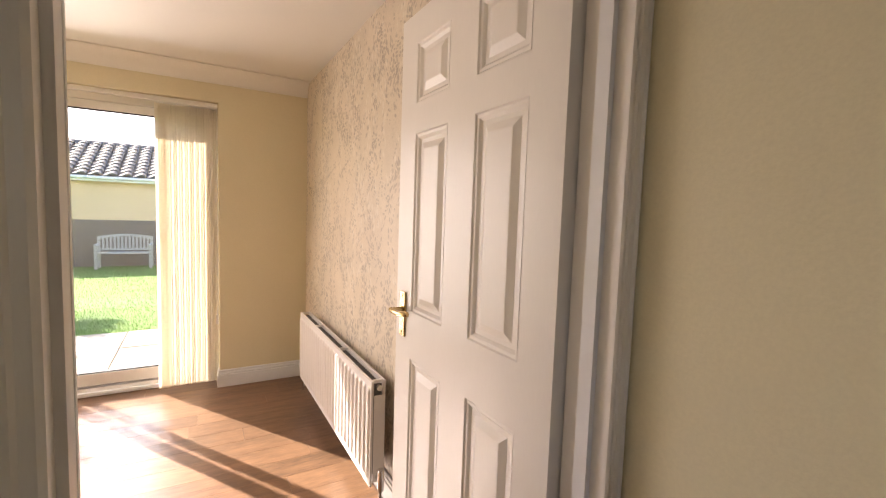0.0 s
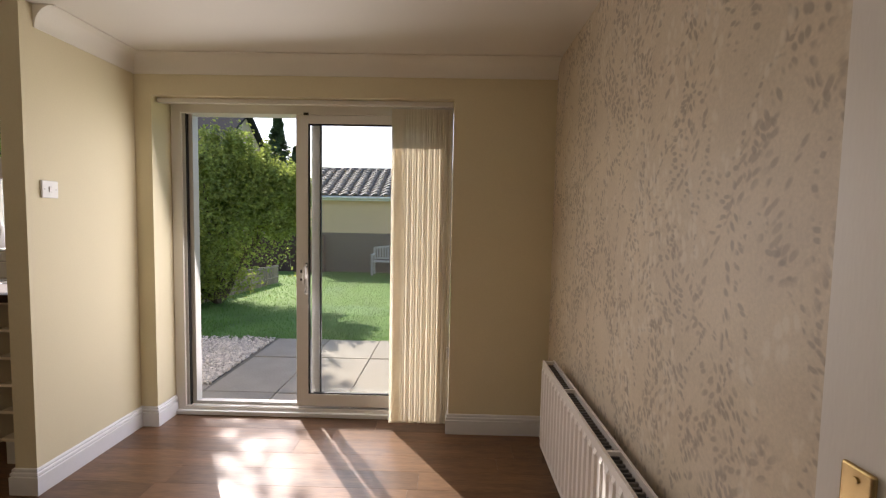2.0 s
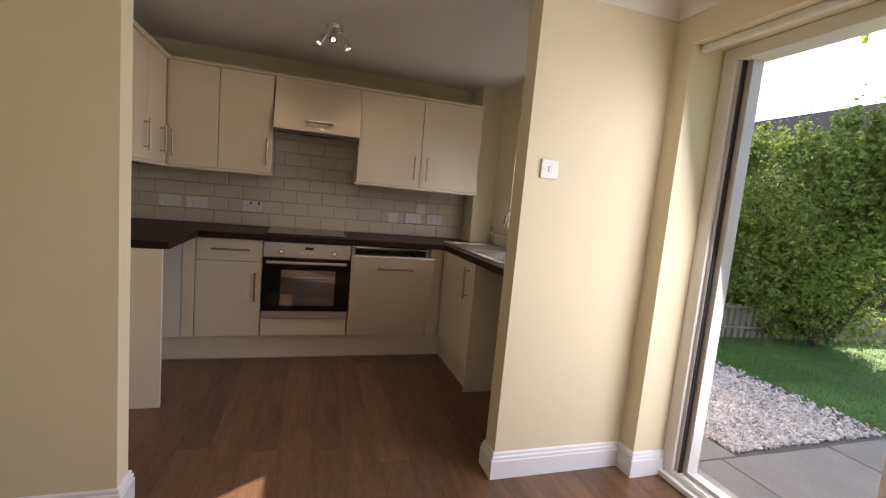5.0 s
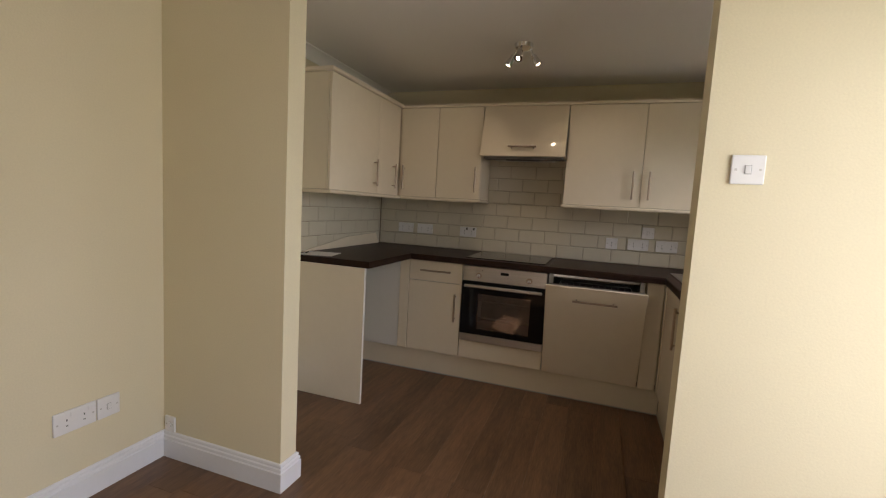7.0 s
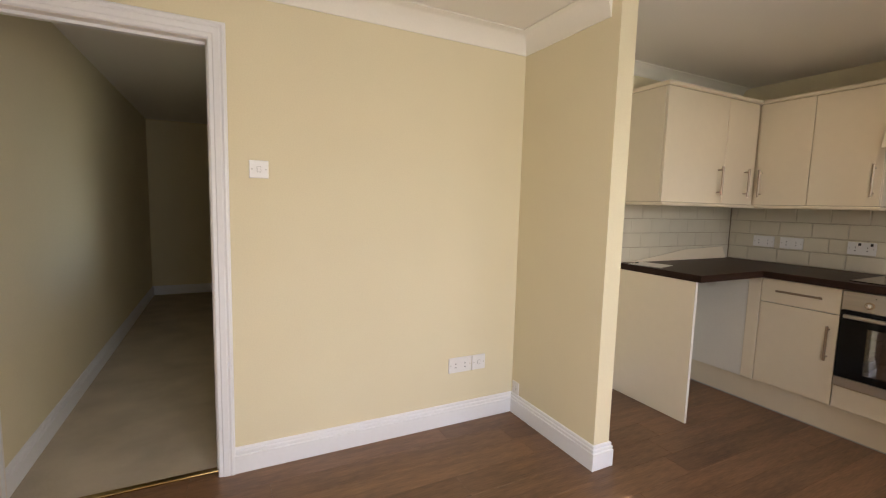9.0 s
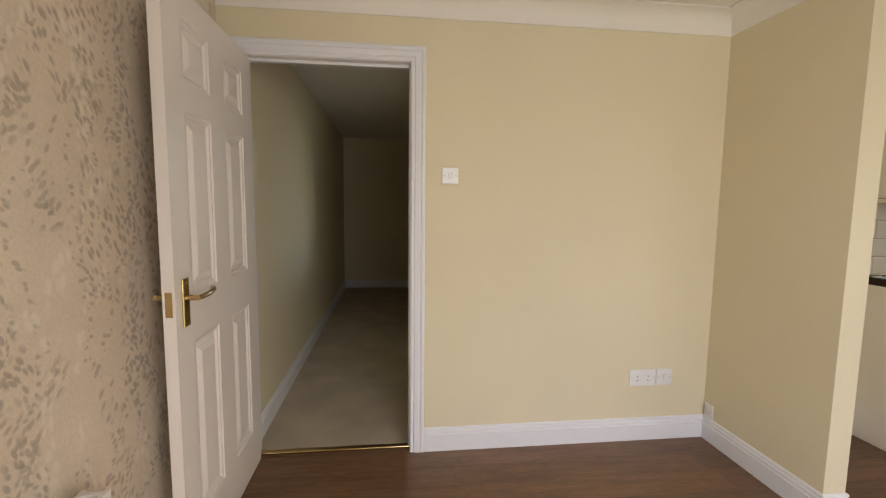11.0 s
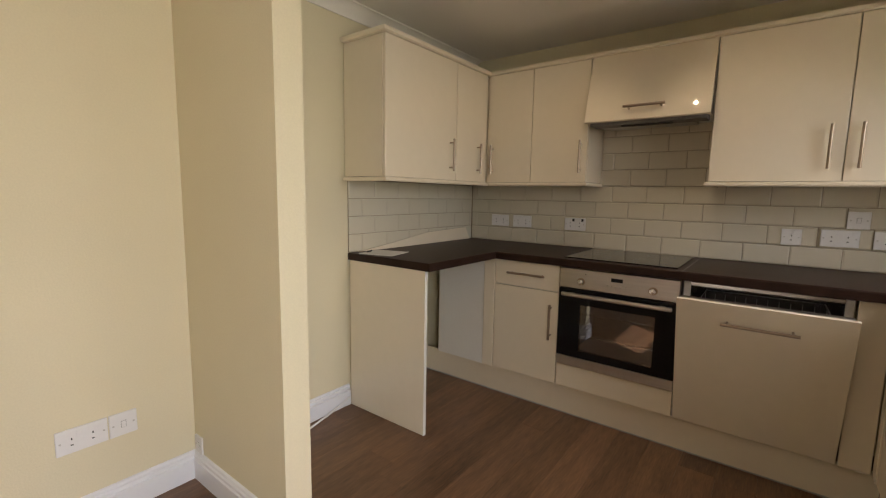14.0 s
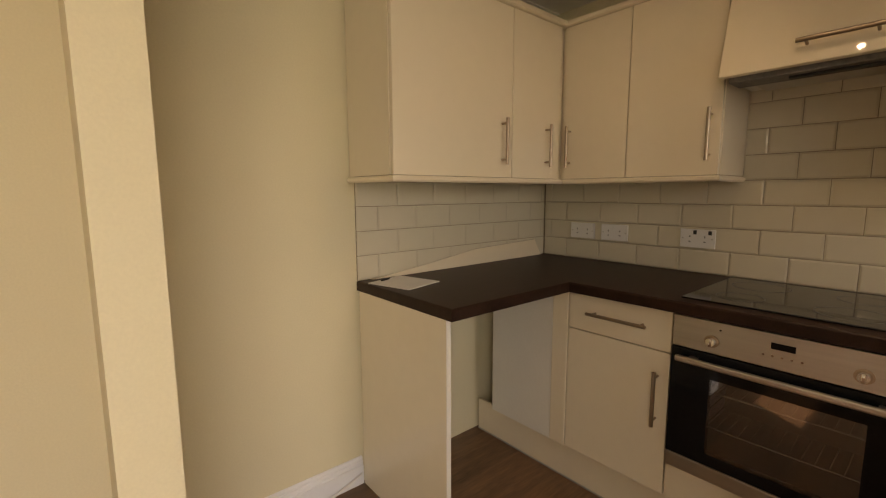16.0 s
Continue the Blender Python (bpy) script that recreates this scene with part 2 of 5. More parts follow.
GROUT = mat("brown_grout", (0.25, 0.2, 0.135), 0.85, vary=0.12, fine=150, bump=0.2)
# plinth sealing strips, and the shade painted round switch rockers
GREY_PLASTIC_AND_SHADE = mat("grey_plastic_and_gap_shade", (0.36, 0.35, 0.34), 0.5, vary=0.05, bump=0.01)
PLASTIC = mat("white_plastic", (0.78, 0.77, 0.76), 0.3, vary=0.02, bump=0.01)
DARK = mat("dark_slot", (0.02, 0.02, 0.02), 0.5, vary=0.2, bump=0)
PAPER = mat("white_paper", (0.75, 0.74, 0.72), 0.8, vary=0.04, bump=0.03)
RED = mat("red_plastic", (0.65, 0.05, 0.06), 0.35, vary=0.08, bump=0.02)
LAMP = glow("lamp_glass", (1.0, 0.78, 0.5), 25)
SLAB = mat("concrete_slab", (0.34, 0.298, 0.235), 0.85, vary=0.25, scale=3.5, fine=70, bump=0.3, island=0.3)
SOIL = mat("earth_joint", (0.19, 0.165, 0.125), 0.95, vary=0.3, bump=0.4)
STONE = mat("buff_gravel", (0.68, 0.6, 0.52), 0.85, vary=0.5, scale=20, fine=90, bump=0.3, island=1.0)
LAWN = mat("lawn", (0.12, 0.215, 0.04), 0.9, vary=0.4, scale=2.2, fine=90, bump=0.7)
BLADE = thin("grass_blade", (0.14, 0.26, 0.05), 0.4, island=0.5, vary=0.3)
LEAF = thin("hedge_leaf", (0.265, 0.32, 0.07), 0.5, island=0.7, vary=0.6)
FAR_LEAF = thin("conifer_needle", (0.1, 0.155, 0.075), 0.3, island=0.8, vary=0.4)
BARK = mat("bark", (0.12, 0.09, 0.06), 0.9, vary=0.4, fine=60, bump=0.6, stretch=(3, 3, 0.6))
RENDER = mat("cream_render", (0.78, 0.54, 0.34), 0.85, vary=0.08, scale=1.5, fine=60, bump=0.25)
BRICKS = brickwork()
BROWN_BASE = mat("brown_masonry", (0.2, 0.15, 0.125), 0.85, vary=0.12, scale=2, fine=50, bump=0.25)
ROOF_TILE = mat("grey_brown_roof_tile", (0.11, 0.102, 0.104), 0.75, vary=0.3, scale=3, fine=40, bump=0.3, island=0.5)
TIMBER = mat("weathered_timber", (0.5, 0.45, 0.4), 0.75, vary=0.2, scale=5, fine=50, bump=0.2, stretch=(1, 1, 4))
FENCE = mat("grey_brown_fence_timber", (0.3, 0.25, 0.2), 0.85, vary=0.3, scale=4, fine=40, bump=0.3, island=0.5)
DARK_FENCE = mat("dark_stained_fence", (0.09, 0.05, 0.04), 0.8, vary=0.3, fine=40, bump=0.3, island=0.4)
HOUSE_WALL = mat("buff_brick_far", (0.42, 0.34, 0.27), 0.85, vary=0.15, scale=4, fine=30, bump=0.2)
SLATE = mat("dark_slate", (0.028, 0.028, 0.032), 0.95, vary=0.25, scale=2, fine=20, bump=0.2)
SLATE.node_tree.nodes["Principled BSDF"].inputs["Specular IOR Level"].default_value = 0.15

# ---- building tools; everything is written in world metres ----
BASE = {}
UNIT_LEVELS = [(0.0, 0.155, 0.866, 0.91, 1.3, 1.64, 2.01, 2.3), (0.0, 0.171, 0.842, 0.888, 1.288, 1.626, 2.014, 2.3)]
LEVELS = []      # nominal and true heights of the kitchen units, set while those are built


def thing(name, at, label="", category="", group="", kind=""):
    ob = new(name)
    ob.empty_display_size = 0.05
    ob.location = at
    BASE[ob] = Vector(at)
    return tagged(ob, label, category, group, kind)


def mesh_of(name, bm, material, shift=None, smooth=False):
    if LEVELS:
        for v in bm.verts:
            v.co.z = float(np.interp(v.co.z, *LEVELS))
    if shift is not None:
        bmesh.ops.translate(bm, verts=bm.verts, vec=-shift)
    me = bpy.data.meshes.new(name)
    bm.to_mesh(me)
    bm.free()
    me.materials.append(material)
    if smooth:
        me.polygons.foreach_set("use_smooth", [True] * len(me.polygons))
        me.set_sharp_from_angle(angle=radians(35))
    return me


def part(name, bm, material, parent, label="", smooth=False):
    base = BASE[parent]
    ob = new(name, mesh_of(name, bm, material, base, smooth))
    ob.parent = parent
    BASE[ob] = base
    return tagged(ob, label)


def solid(name, bm, material, label="", category="", group="", kind="", at=(0, 0, 0), smooth=False):
    ob = new(name, mesh_of(name, bm, material, Vector(at), smooth))
    ob.location = at
    BASE[ob] = Vector(at)
    return tagged(ob, label, category, group, kind)


def box(bm, x0, x1, y0, y1, z0, z1, r=0.0):
    q = bmesh.ops.create_cube(bm, size=1, matrix=Matrix.LocRotScale(((x0 + x1) / 2, (y0 + y1) / 2, (z0 + z1) / 2), None, (abs(x1 - x0), abs(y1 - y0), abs(z1 - z0))))
    if r:
        es = list({e for v in q["verts"] for e in v.link_edges})
        bmesh.ops.bevel(bm, geom=es, offset=r, segments=2, affect="EDGES", profile=0.5, clamp_overlap=True)
    return bm


def boxes(*list_of, r=0.0):
    bm = bmesh.new()
    for b in list_of:
        box(bm, *b, r=r)
    return bm


def one(*b, r=0.0):
    return box(bmesh.new(), *b, r=r)


def rod(bm, p0, p1, r0, r1=None, seg=14):
    p0, p1 = Vector(p0), Vector(p1)
    d = p1 - p0
    turn = d.to_track_quat("Z", "Y").to_matrix().to_4x4()
    bmesh.ops.create_cone(bm, cap_ends=True, segments=seg, radius1=r0, radius2=r0 if r1 is None else r1, depth=d.length, matrix=Matrix.Translation((p0 + p1) / 2) @ turn)
    return bm


def tube(bm, pts, r, seg=10):
    """A bent pipe through pts."""
    pts = [Vector(p) for p in pts]
    rings = []
    for i, p in enumerate(pts):
        d = (pts[min(i + 1, len(pts) - 1)] - pts[max(i - 1, 0)]).normalized()
        q = d.to_track_quat("Z", "Y")
        rings.append([bm.verts.new(p + q @ Vector((math.cos(a) * r, math.sin(a) * r, 0))) for a in [math.tau * k / seg for k in range(seg)]])
    for a, b in zip(rings, rings[1:]):
        for k in range(seg):
            bm.faces.new((a[k], a[(k + 1) % seg], b[(k + 1) % seg], b[k]))
    bm.faces.new(rings[0][::-1])
    bm.faces.new(rings[-1])
    return bm


def sweep(bm, profile, path):
    """A closed profile of (out, z) carried along a plan path, mitred; out is to the right of the way walked."""
    path = [Vector(p) for p in path]
    rings = []
    for i, p in enumerate(path):
        ns = []
        for a, b in ((i - 1, i), (i, i + 1)):
            if a >= 0 and b < len(path):
                d = (path[b] - path[a]).normalized()
                ns.append(Vector((d.y, -d.x)))
        n = sum(ns, Vector((0, 0)))
        n = n / n.length_squared * len(ns) if len(ns) == 1 else n * (2 / n.length_squared)
        rings.append([bm.verts.new((p.x + n.x * o, p.y + n.y * o, z)) for o, z in profile])
    k = len(profile)
    for a, b in zip(rings, rings[1:]):
        for j in range(k):
            bm.faces.new((a[j], b[j], b[(j + 1) % k], a[(j + 1) % k]))
    bm.faces.new(rings[0][::-1])
    bm.faces.new(rings[-1])
    bmesh.ops.recalc_face_normals(bm, faces=bm.faces)
    return bm


def ring_x(x0, x1, outer, inner, r=0.0):
    """A flat frame facing x: outer and inner are (y0, y1, z0, z1)."""
    bm = bmesh.new()
    loops = [[bm.verts.new((x, y, z)) for y, z in ((q[0], q[2]), (q[1], q[2]), (q[1], q[3]), (q[0], q[3]))] for x in (x0, x1) for q in (outer, inner)]
    for a, b in ((0, 1), (1, 3), (3, 2), (2, 0)):
        for j in range(4):
            k = (j + 1) % 4
            bm.faces.new((loops[a][j], loops[a][k], loops[b][k], loops[b][j]))
    bmesh.ops.recalc_face_normals(bm, faces=bm.faces)
    if r:
        bmesh.ops.bevel(bm, geom=bm.edges[:], offset=r, segments=2, affect="EDGES", profile=0.5)
    return bm


def ring_y(y0, y1, outer, inner, r=0.0):
    """A flat frame facing y: outer and inner are (x0, x1, z0, z1)."""
    bm = ring_x(y0, y1, outer, inner, r)
    for v in bm.verts:
        v.co.x, v.co.y = v.co.y, v.co.x
    bmesh.ops.reverse_faces(bm, faces=bm.faces)
    return bm


def turned(bm, pivot, axis, degrees):
    bmesh.ops.rotate(bm, verts=bm.verts, cent=pivot, matrix=Matrix.Rotation(radians(degrees), 3, axis))
    return bm


def bar_handle(parent, centre, along, out, length=0.19):
    """A round bar on two posts, a part of its door. along and out are directions."""
    c, a, o = Vector(centre), Vector(along), Vector(out)
    bm = bmesh.new()
    rod(bm, c - a * length / 2 + o * 0.032, c + a * length / 2 + o * 0.032, 0.007)
    for s in (-1, 1):
        rod(bm, c + a * s * (length / 2 - 0.022), c + a * s * (length / 2 - 0.022) + o * 0.032, 0.0045)
    return part("handle", bm, HANDLE, parent, "slim brushed metal bar handle", smooth=True)

# ---- the large structure ----
H = 2.2
W, N, E, WK = 0.0, 2.785, 2.46, -2.085
EH = 2.39       # the hall is a little narrower than the dining room
solid("wall_north", boxes((-2.185, -1.5, N, 3.12, -0.3, 2.3), (-1.5, -0.62, N, 3.12, -0.3, 1.05), (-1.5, -0.62, N, 3.12, 2.02, 2.3), (-0.62, 0.1, N, 3.12, -0.3, 2.3),
      (0.1, 1.87, N, 3.12, 1.982, 2.3), (0.1, 1.87, N, 3.12, -0.3, -0.002), (1.87, 2.56, N, 3.12, -0.3, 2.3)), CREAM, "cream painted wall with patio door and kitchen window", "wall", kind="structure")
solid("wall_east", one(E, 2.56, 0.0, N, -0.05, 2.3), PAPER_WALL, "feature wall in beige leaf-patterned wallpaper", "wall", kind="structure")
solid("wall_south", boxes((-2.185, 1.588, -0.1, 0, -0.05, 2.3), (1.588, 2.41, -0.1, 0, 1.93, 2.3), (2.41, E, -0.1, 0, -0.05, 2.3)), CREAM, "cream painted wall with an open doorway", "wall", kind="structure")
solid("wall_west", one(-2.185, WK, 0, N, -0.05, 2.3), CREAM, "cream kitchen wall behind the units", "wall", kind="structure")
solid("wall_hall_east", one(EH, 2.56, -4.42, -0.1, -0.05, 2.3), CREAM, "cream painted hall wall", "wall", kind="structure")
# unseen wall; its opening is made up to hold the hall's fill lamp
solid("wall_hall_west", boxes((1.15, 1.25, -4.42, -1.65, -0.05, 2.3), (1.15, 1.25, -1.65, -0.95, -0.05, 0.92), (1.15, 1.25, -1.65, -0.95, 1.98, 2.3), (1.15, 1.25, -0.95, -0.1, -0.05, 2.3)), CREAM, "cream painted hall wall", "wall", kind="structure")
solid("wall_hall_south", one(1.15, 2.56, -4.52, -4.42, -0.05, 2.3), CREAM, "cream painted wall at the hall's end", "wall", kind="structure")
solid("partition_garden", one(-0.1, W, 2.11, N, 0, 2.3), CREAM, "cream painted partition stub beside the patio door", "wall", kind="structure")
solid("partition_hall", one(-0.1, W, 0, 0.67, 0, 2.3), CREAM, "cream painted partition stub beside the kitchen", "wall", kind="structure")
solid("pipe_boxing", one(WK, -1.84, 2.60, N, 0, 2.3), CREAM, "cream painted boxing in the kitchen corner", "wall", kind="structure")
solid("ceiling", one(-2.185, 2.56, -4.52, 3.12, H, 2.3), WHITE_CEIL, "white painted plaster ceiling", "ceiling", kind="structure")
solid("hall_floor", one(1.25, EH, -4.42, -0.05, -0.1, 0.006), CARPET, "beige fitted carpet", "floor", kind="structure")


def coving_profile(d, top):
    arc = [(d * (1 - math.cos(radians(90 * k / 8))), top - d * (1 - math.sin(radians(90 * k / 8)))) for k in range(9)]
    return [(0, top), (0, top - d - 0.008), (0.007, top - d - 0.008)] + [(0.007 + o, z) for o, z in arc[:-1]] + [(d + 0.008, top - 0.007), (d + 0.008, top)]


COV = coving_profile(0.09, H - 0.001)
solid("trim", sweep(bmesh.new(), COV, [(W, 2.175), (W, N), (E - 0.001, N)]), COVING, "white plaster coving over the patio door", "coving", kind="structure", smooth=True)
solid("trim", sweep(bmesh.new(), COV, [(E - 0.001, 0), (W, 0), (W, 0.615)]), COVING, "white plaster coving over the hall doorway", "coving", kind="structure", smooth=True)
solid("trim", sweep(bmesh.new(), coving_profile(0.06, H - 0.001), [(-0.1, 0), (WK, 0)]), COVING, "white plaster coving in the kitchen", "coving", kind="structure", smooth=True)
alarm = thing("smoke_alarm", (1.945, -0.965, H), "white round smoke alarm on the hall ceiling", "smoke alarm")
part("base_plate", rod(bmesh.new(), (1.945, -0.965, H - 0.012), (1.945, -0.965, H - 0.0005), 0.058, 0.06, 24), PLASTIC, alarm, smooth=True)
part("cover", rod(bmesh.new(), (1.945, -0.965, H - 0.036), (1.945, -0.965, H - 0.012), 0.042, 0.054, 24), PLASTIC, alarm, smooth=True)
part("grille_slot", rod(bmesh.new(), (1.945, -0.965, H - 0.0375), (1.945, -0.965, H - 0.036), 0.018, seg=16), DARK, alarm, "dark sounder slot")
SKIRT = [(0, 0.001), (0.017, 0.001), (0.017, 0.084), (0.011, 0.087), (0.011, 0.09), (0.0145, 0.093), (0.0135, 0.102), (0.008, 0.106), (0.008, 0.109), (0.01, 0.112), (0.008, 0.119), (0.003, 0.122), (0, 0.122)]
for run in ([(-0.1, 2.3), (-0.1, 2.11), (W, 2.11), (W, N), (0.1, N), (0.1, 2.962)], [(1.87, 2.962), (1.87, N), (E, N), (E, 0.0), (2.44, 0.0)], [(1.55, 0), (W, 0), (W, 0.67), (-0.1, 0.67), (-0.1, 0), (-0.842, 0)],
            [(EH, -0.125), (EH, -4.42), (1.25, -4.42)]):
    solid("baseboard", sweep(bmesh.new(), SKIRT, run), GLOSS_WHITE, "white gloss moulded skirting board", "skirting board", kind="structure")

# the doorway: lining, stops and moulded architraves
bm = boxes((1.588, 1.603, -0.1, 0, 0, 1.928), (2.357, 2.408, -0.1, 0, 0, 1.928), (1.603, 2.357, -0.1, 0, 1.9, 1.928))
# warmer than the room-side trim: bounced sunlight is put into this white
solid("trim", bm, DOOR_AND_BOUNCE_WHITE, "white painted door lining", "door frame", kind="structure")
solid("trim", boxes((1.603, 1.613, -0.072, -0.042, 0, 1.888), (2.345, 2.357, -0.072, -0.042, 0, 1.888), (1.613, 2.345, -0.072, -0.042, 1.888, 1.9)), GLOSS_WHITE, "white painted door stop", "door frame", kind="structure")


def architrave(y, s, x_right, right=0.62):
    """Moulded frame standing proud of the wall face y, towards s."""
    prof = [(0.0, 0.0), (0.0, 0.009), (0.006, 0.013), (0.018, 0.013), (0.022, 0.017), (0.042, 0.019), (0.048, 0.016), (0.056, 0.021), (0.064, 0.02), (0.07, 0.014), (0.07, 0.0)]
    bm = bmesh.new()
    rings = []
    for x, z, sx, sz in ((1.606, 0.0, -1, 0), (1.606, 1.902, -1, 1), (x_right, 1.902, 1, 1), (x_right, 0.0, 1, 0)):
        k = right if sx > 0 else 1.0
        rings.append([bm.verts.new((x + sx * o * k, y + s * h, z + sz * o)) for o, h in prof])
    for a, b in zip(rings, rings[1:]):
        for j in range(len(prof)):
            q = (j + 1) % len(prof)
            bm.faces.new((a[j], b[j], b[q], a[q]))
    bm.faces.new(rings[0])
    bm.faces.new(rings[-1][::-1])
    bmesh.ops.recalc_face_normals(bm, faces=bm.faces)
    return bm


solid("trim", architrave(0.0, 1, 2.378), GLOSS_WHITE, "white moulded architrave round the doorway", "architrave", kind="structure")
# hall side: the warm bounce light is in the colour here too
solid("trim", architrave(-0.1, -1, 2.354, 0.48), DOOR_AND_BOUNCE_WHITE, "white moulded architrave on the hall side", "architrave", kind="structure")
solid("threshold_strip", one(1.603, 2.357, -0.062, -0.03, 0.0, 0.012, r=0.005), BRASS, "brass carpet threshold strip in the doorway", "threshold strip")

# ---- the panelled door, standing open along the papered wall ----
door = thing("door_1", (2.378, 0.01, 0), "open white six-panel interior door with brass handles", "door", kind="structure")
DX0, DX1, DY0, DY1, DZ1 = 2.327, 2.363, 0.006, 0.762, 1.892
cols = [(0.115, 0.314), (0.45, 0.648)]
rows_z = [(0.2, 0.8), (0.955, 1.522), (1.615, 1.795)]
bm = boxes((DX0, DX1, DY0, cols[0][0], 0.008, DZ1), (DX0, DX1, cols[0][1], cols[1][0], 0.008, DZ1), (DX0, DX1, cols[1][1], DY1, 0.008, DZ1))
for y0, y1 in cols:
    zs = [0.008] + [z for r in rows_z for z in r] + [DZ1]
    for z0, z1 in zip(zs[::2], zs[1::2]):
        box(bm, DX0, DX1, y0, y1, z0, z1)
leaf = part("door_leaf", bm, DOOR_AND_BOUNCE_WHITE, door)
for y0, y1 in cols:
    for z0, z1 in rows_z:
        bm = bmesh.new()
        for x, s in ((DX0, 1), (DX1, -1)):
            loops = []
            for inset, depth in ((0, -0.0008), (0.004, 0.0035), (0.012, 0.004), (0.02, 0.0105), (0.032, 0.0105), (0.052, 0.002), (0.056, 0.0015)):
                loops.append([bm.verts.new((x + s * depth, y, z)) for y, z in ((y0 + inset, z0 + inset), (y1 - inset, z0 + inset), (y1 - inset, z1 - inset), (y0 + inset, z1 - inset))])
            for a, b in zip(loops, loops[1:]):
                for j in range(4):
                    q = (j + 1) % 4
                    bm.faces.new((a[j], a[q], b[q], b[j]))
            bm.faces.new(loops[-1])
        bmesh.ops.recalc_face_normals(bm, faces=bm.faces)
        part("panel", bm, DOOR_AND_BOUNCE_WHITE, door)
for s, x in ((-1, DX0), (1, DX1)):
    bm = one(x, x + s * 0.007, 0.684, 0.724, 0.863, 1.013, r=0.003)
    for z in (0.878, 0.998):
        rod(bm, (x, 0.704, z), (x + s * 0.009, 0.704, z), 0.004, seg=8)
    plate = part("handle_plate", bm, BRASS, door, "brass lever handle backplate")
    bm = rod(bmesh.new(), (x, 0.704, 0.953), (x + s * 0.045, 0.704, 0.953), 0.009)
    tube(bm, [(x + s * 0.043, 0.712, 0.953), (x + s * 0.048, 0.68, 0.954), (x + s * 0.05, 0.64, 0.956), (x + s * 0.046, 0.6, 0.960), (x + s * 0.04, 0.59, 0.962)], 0.0085)
    part("lever", bm, BRASS, plate, smooth=True)
part("latch_plate", one(DX0 + 0.008, DX1 - 0.008, DY1, DY1 + 0.0015, 0.905, 0.98), BRASS, door, "brass latch plate on the door edge")
for z in (0.2, 1.7):
    part("hinge", rod(bmesh.new(), (2.369, 0.006, z), (2.369, 0.006, z + 0.075), 0.006), BRASS, door)

# ---- the sliding patio door, slid open ----
pd = thing("door_2", (0.97, 3.015, 0), "white framed sliding patio door, slid open", "patio door", kind="structure")
part("outer_frame", ring_y(2.96, 3.075, (0.102, 1.868, 0.002, 1.98), (0.165, 1.81, 0.05, 1.925), 0.002), UPVC, pd)
part("track", boxes((0.165, 0.182, 2.975, 2.99, 0.051, 1.924), (0.188, 0.215, 3, 3.06, 0.051, 1.924), (0.215, 1.81, 3, 3.015, 0.051, 0.07), (0.215, 1.81, 3.03, 3.06, 0.051, 0.062), (0.165, 1.81, 2.965, 2.975, 0.051, 0.054)), ALU, pd, "white aluminium sliding track")
part("gasket", boxes((0.182, 0.188, 2.98, 3.025, 0.051, 1.924)), RUBBER, pd, "black rubber gasket")


def pane_panel(x0, x1, y0, y1, stile, low, high, frame_mat):
    f = part("sash_frame", ring_y(y0, y1, (x0, x1, 0.066, 1.924), (x0 + stile, x1 - stile, low, high), 0.002), frame_mat, pd)
    a, b = x0 + stile, x1 - stile
    part("bead", ring_y(y0 + 0.006, y1 - 0.006, (a - 0.001, b + 0.001, low - 0.001, high + 0.001), (a + 0.008, b - 0.008, low + 0.008, high - 0.008)), RUBBER, f, "black glazing gasket")
    g = part("pane", one(a + 0.004, b - 0.004, (y0 + y1) / 2 - 0.002, (y0 + y1) / 2 + 0.002, low + 0.004, high - 0.004), PANE, f)
    return f


part("door_stop", one(0.938, 0.968, 2.95, 2.96, 1.92, 1.935, r=0.002), DARK, pd, "small black door stop")
slider = pane_panel(0.886, 1.8, 2.967, 2.997, 0.075, 0.145, 1.872, UPVC)
pane_panel(0.968, 1.808, 3.019, 3.057, 0.05, 0.105, 1.9, ALU)
part("lock_plate", one(0.909, 0.929, 2.962, 2.967, 0.86, 1.06, r=0.002), UPVC, slider)
part("lock_plate", boxes((0.913, 0.925, 2.9595, 2.9625, 0.885, 0.9), (0.913, 0.925, 2.9595, 2.9625, 0.935, 0.955), (0.946, 0.958, 2.959, 2.9675, 0.97, 1.0), r=0.001), DARK, slider, "dark lock keyhole and snib")
part("pull_handle", tube(bmesh.new(), [(0.949, 2.967, 0.8), (0.949, 2.945, 0.81), (0.949, 2.941, 0.9), (0.949, 2.945, 0.98), (0.949, 2.967, 0.99)], 0.009), UPVC, slider, smooth=True)
solid("window_sill", one(0.102, 1.868, 2.935, 2.96, 0.002, 0.03, r=0.004), GLOSS_WHITE, "white painted timber sill strip at the patio door", "sill", kind="structure")
solid("doorstep", one(0.0, 1.95, 3.122, 3.24, -0.14, -0.02, r=0.01), SLAB, "concrete doorstep below the patio door", "step", kind="structure")

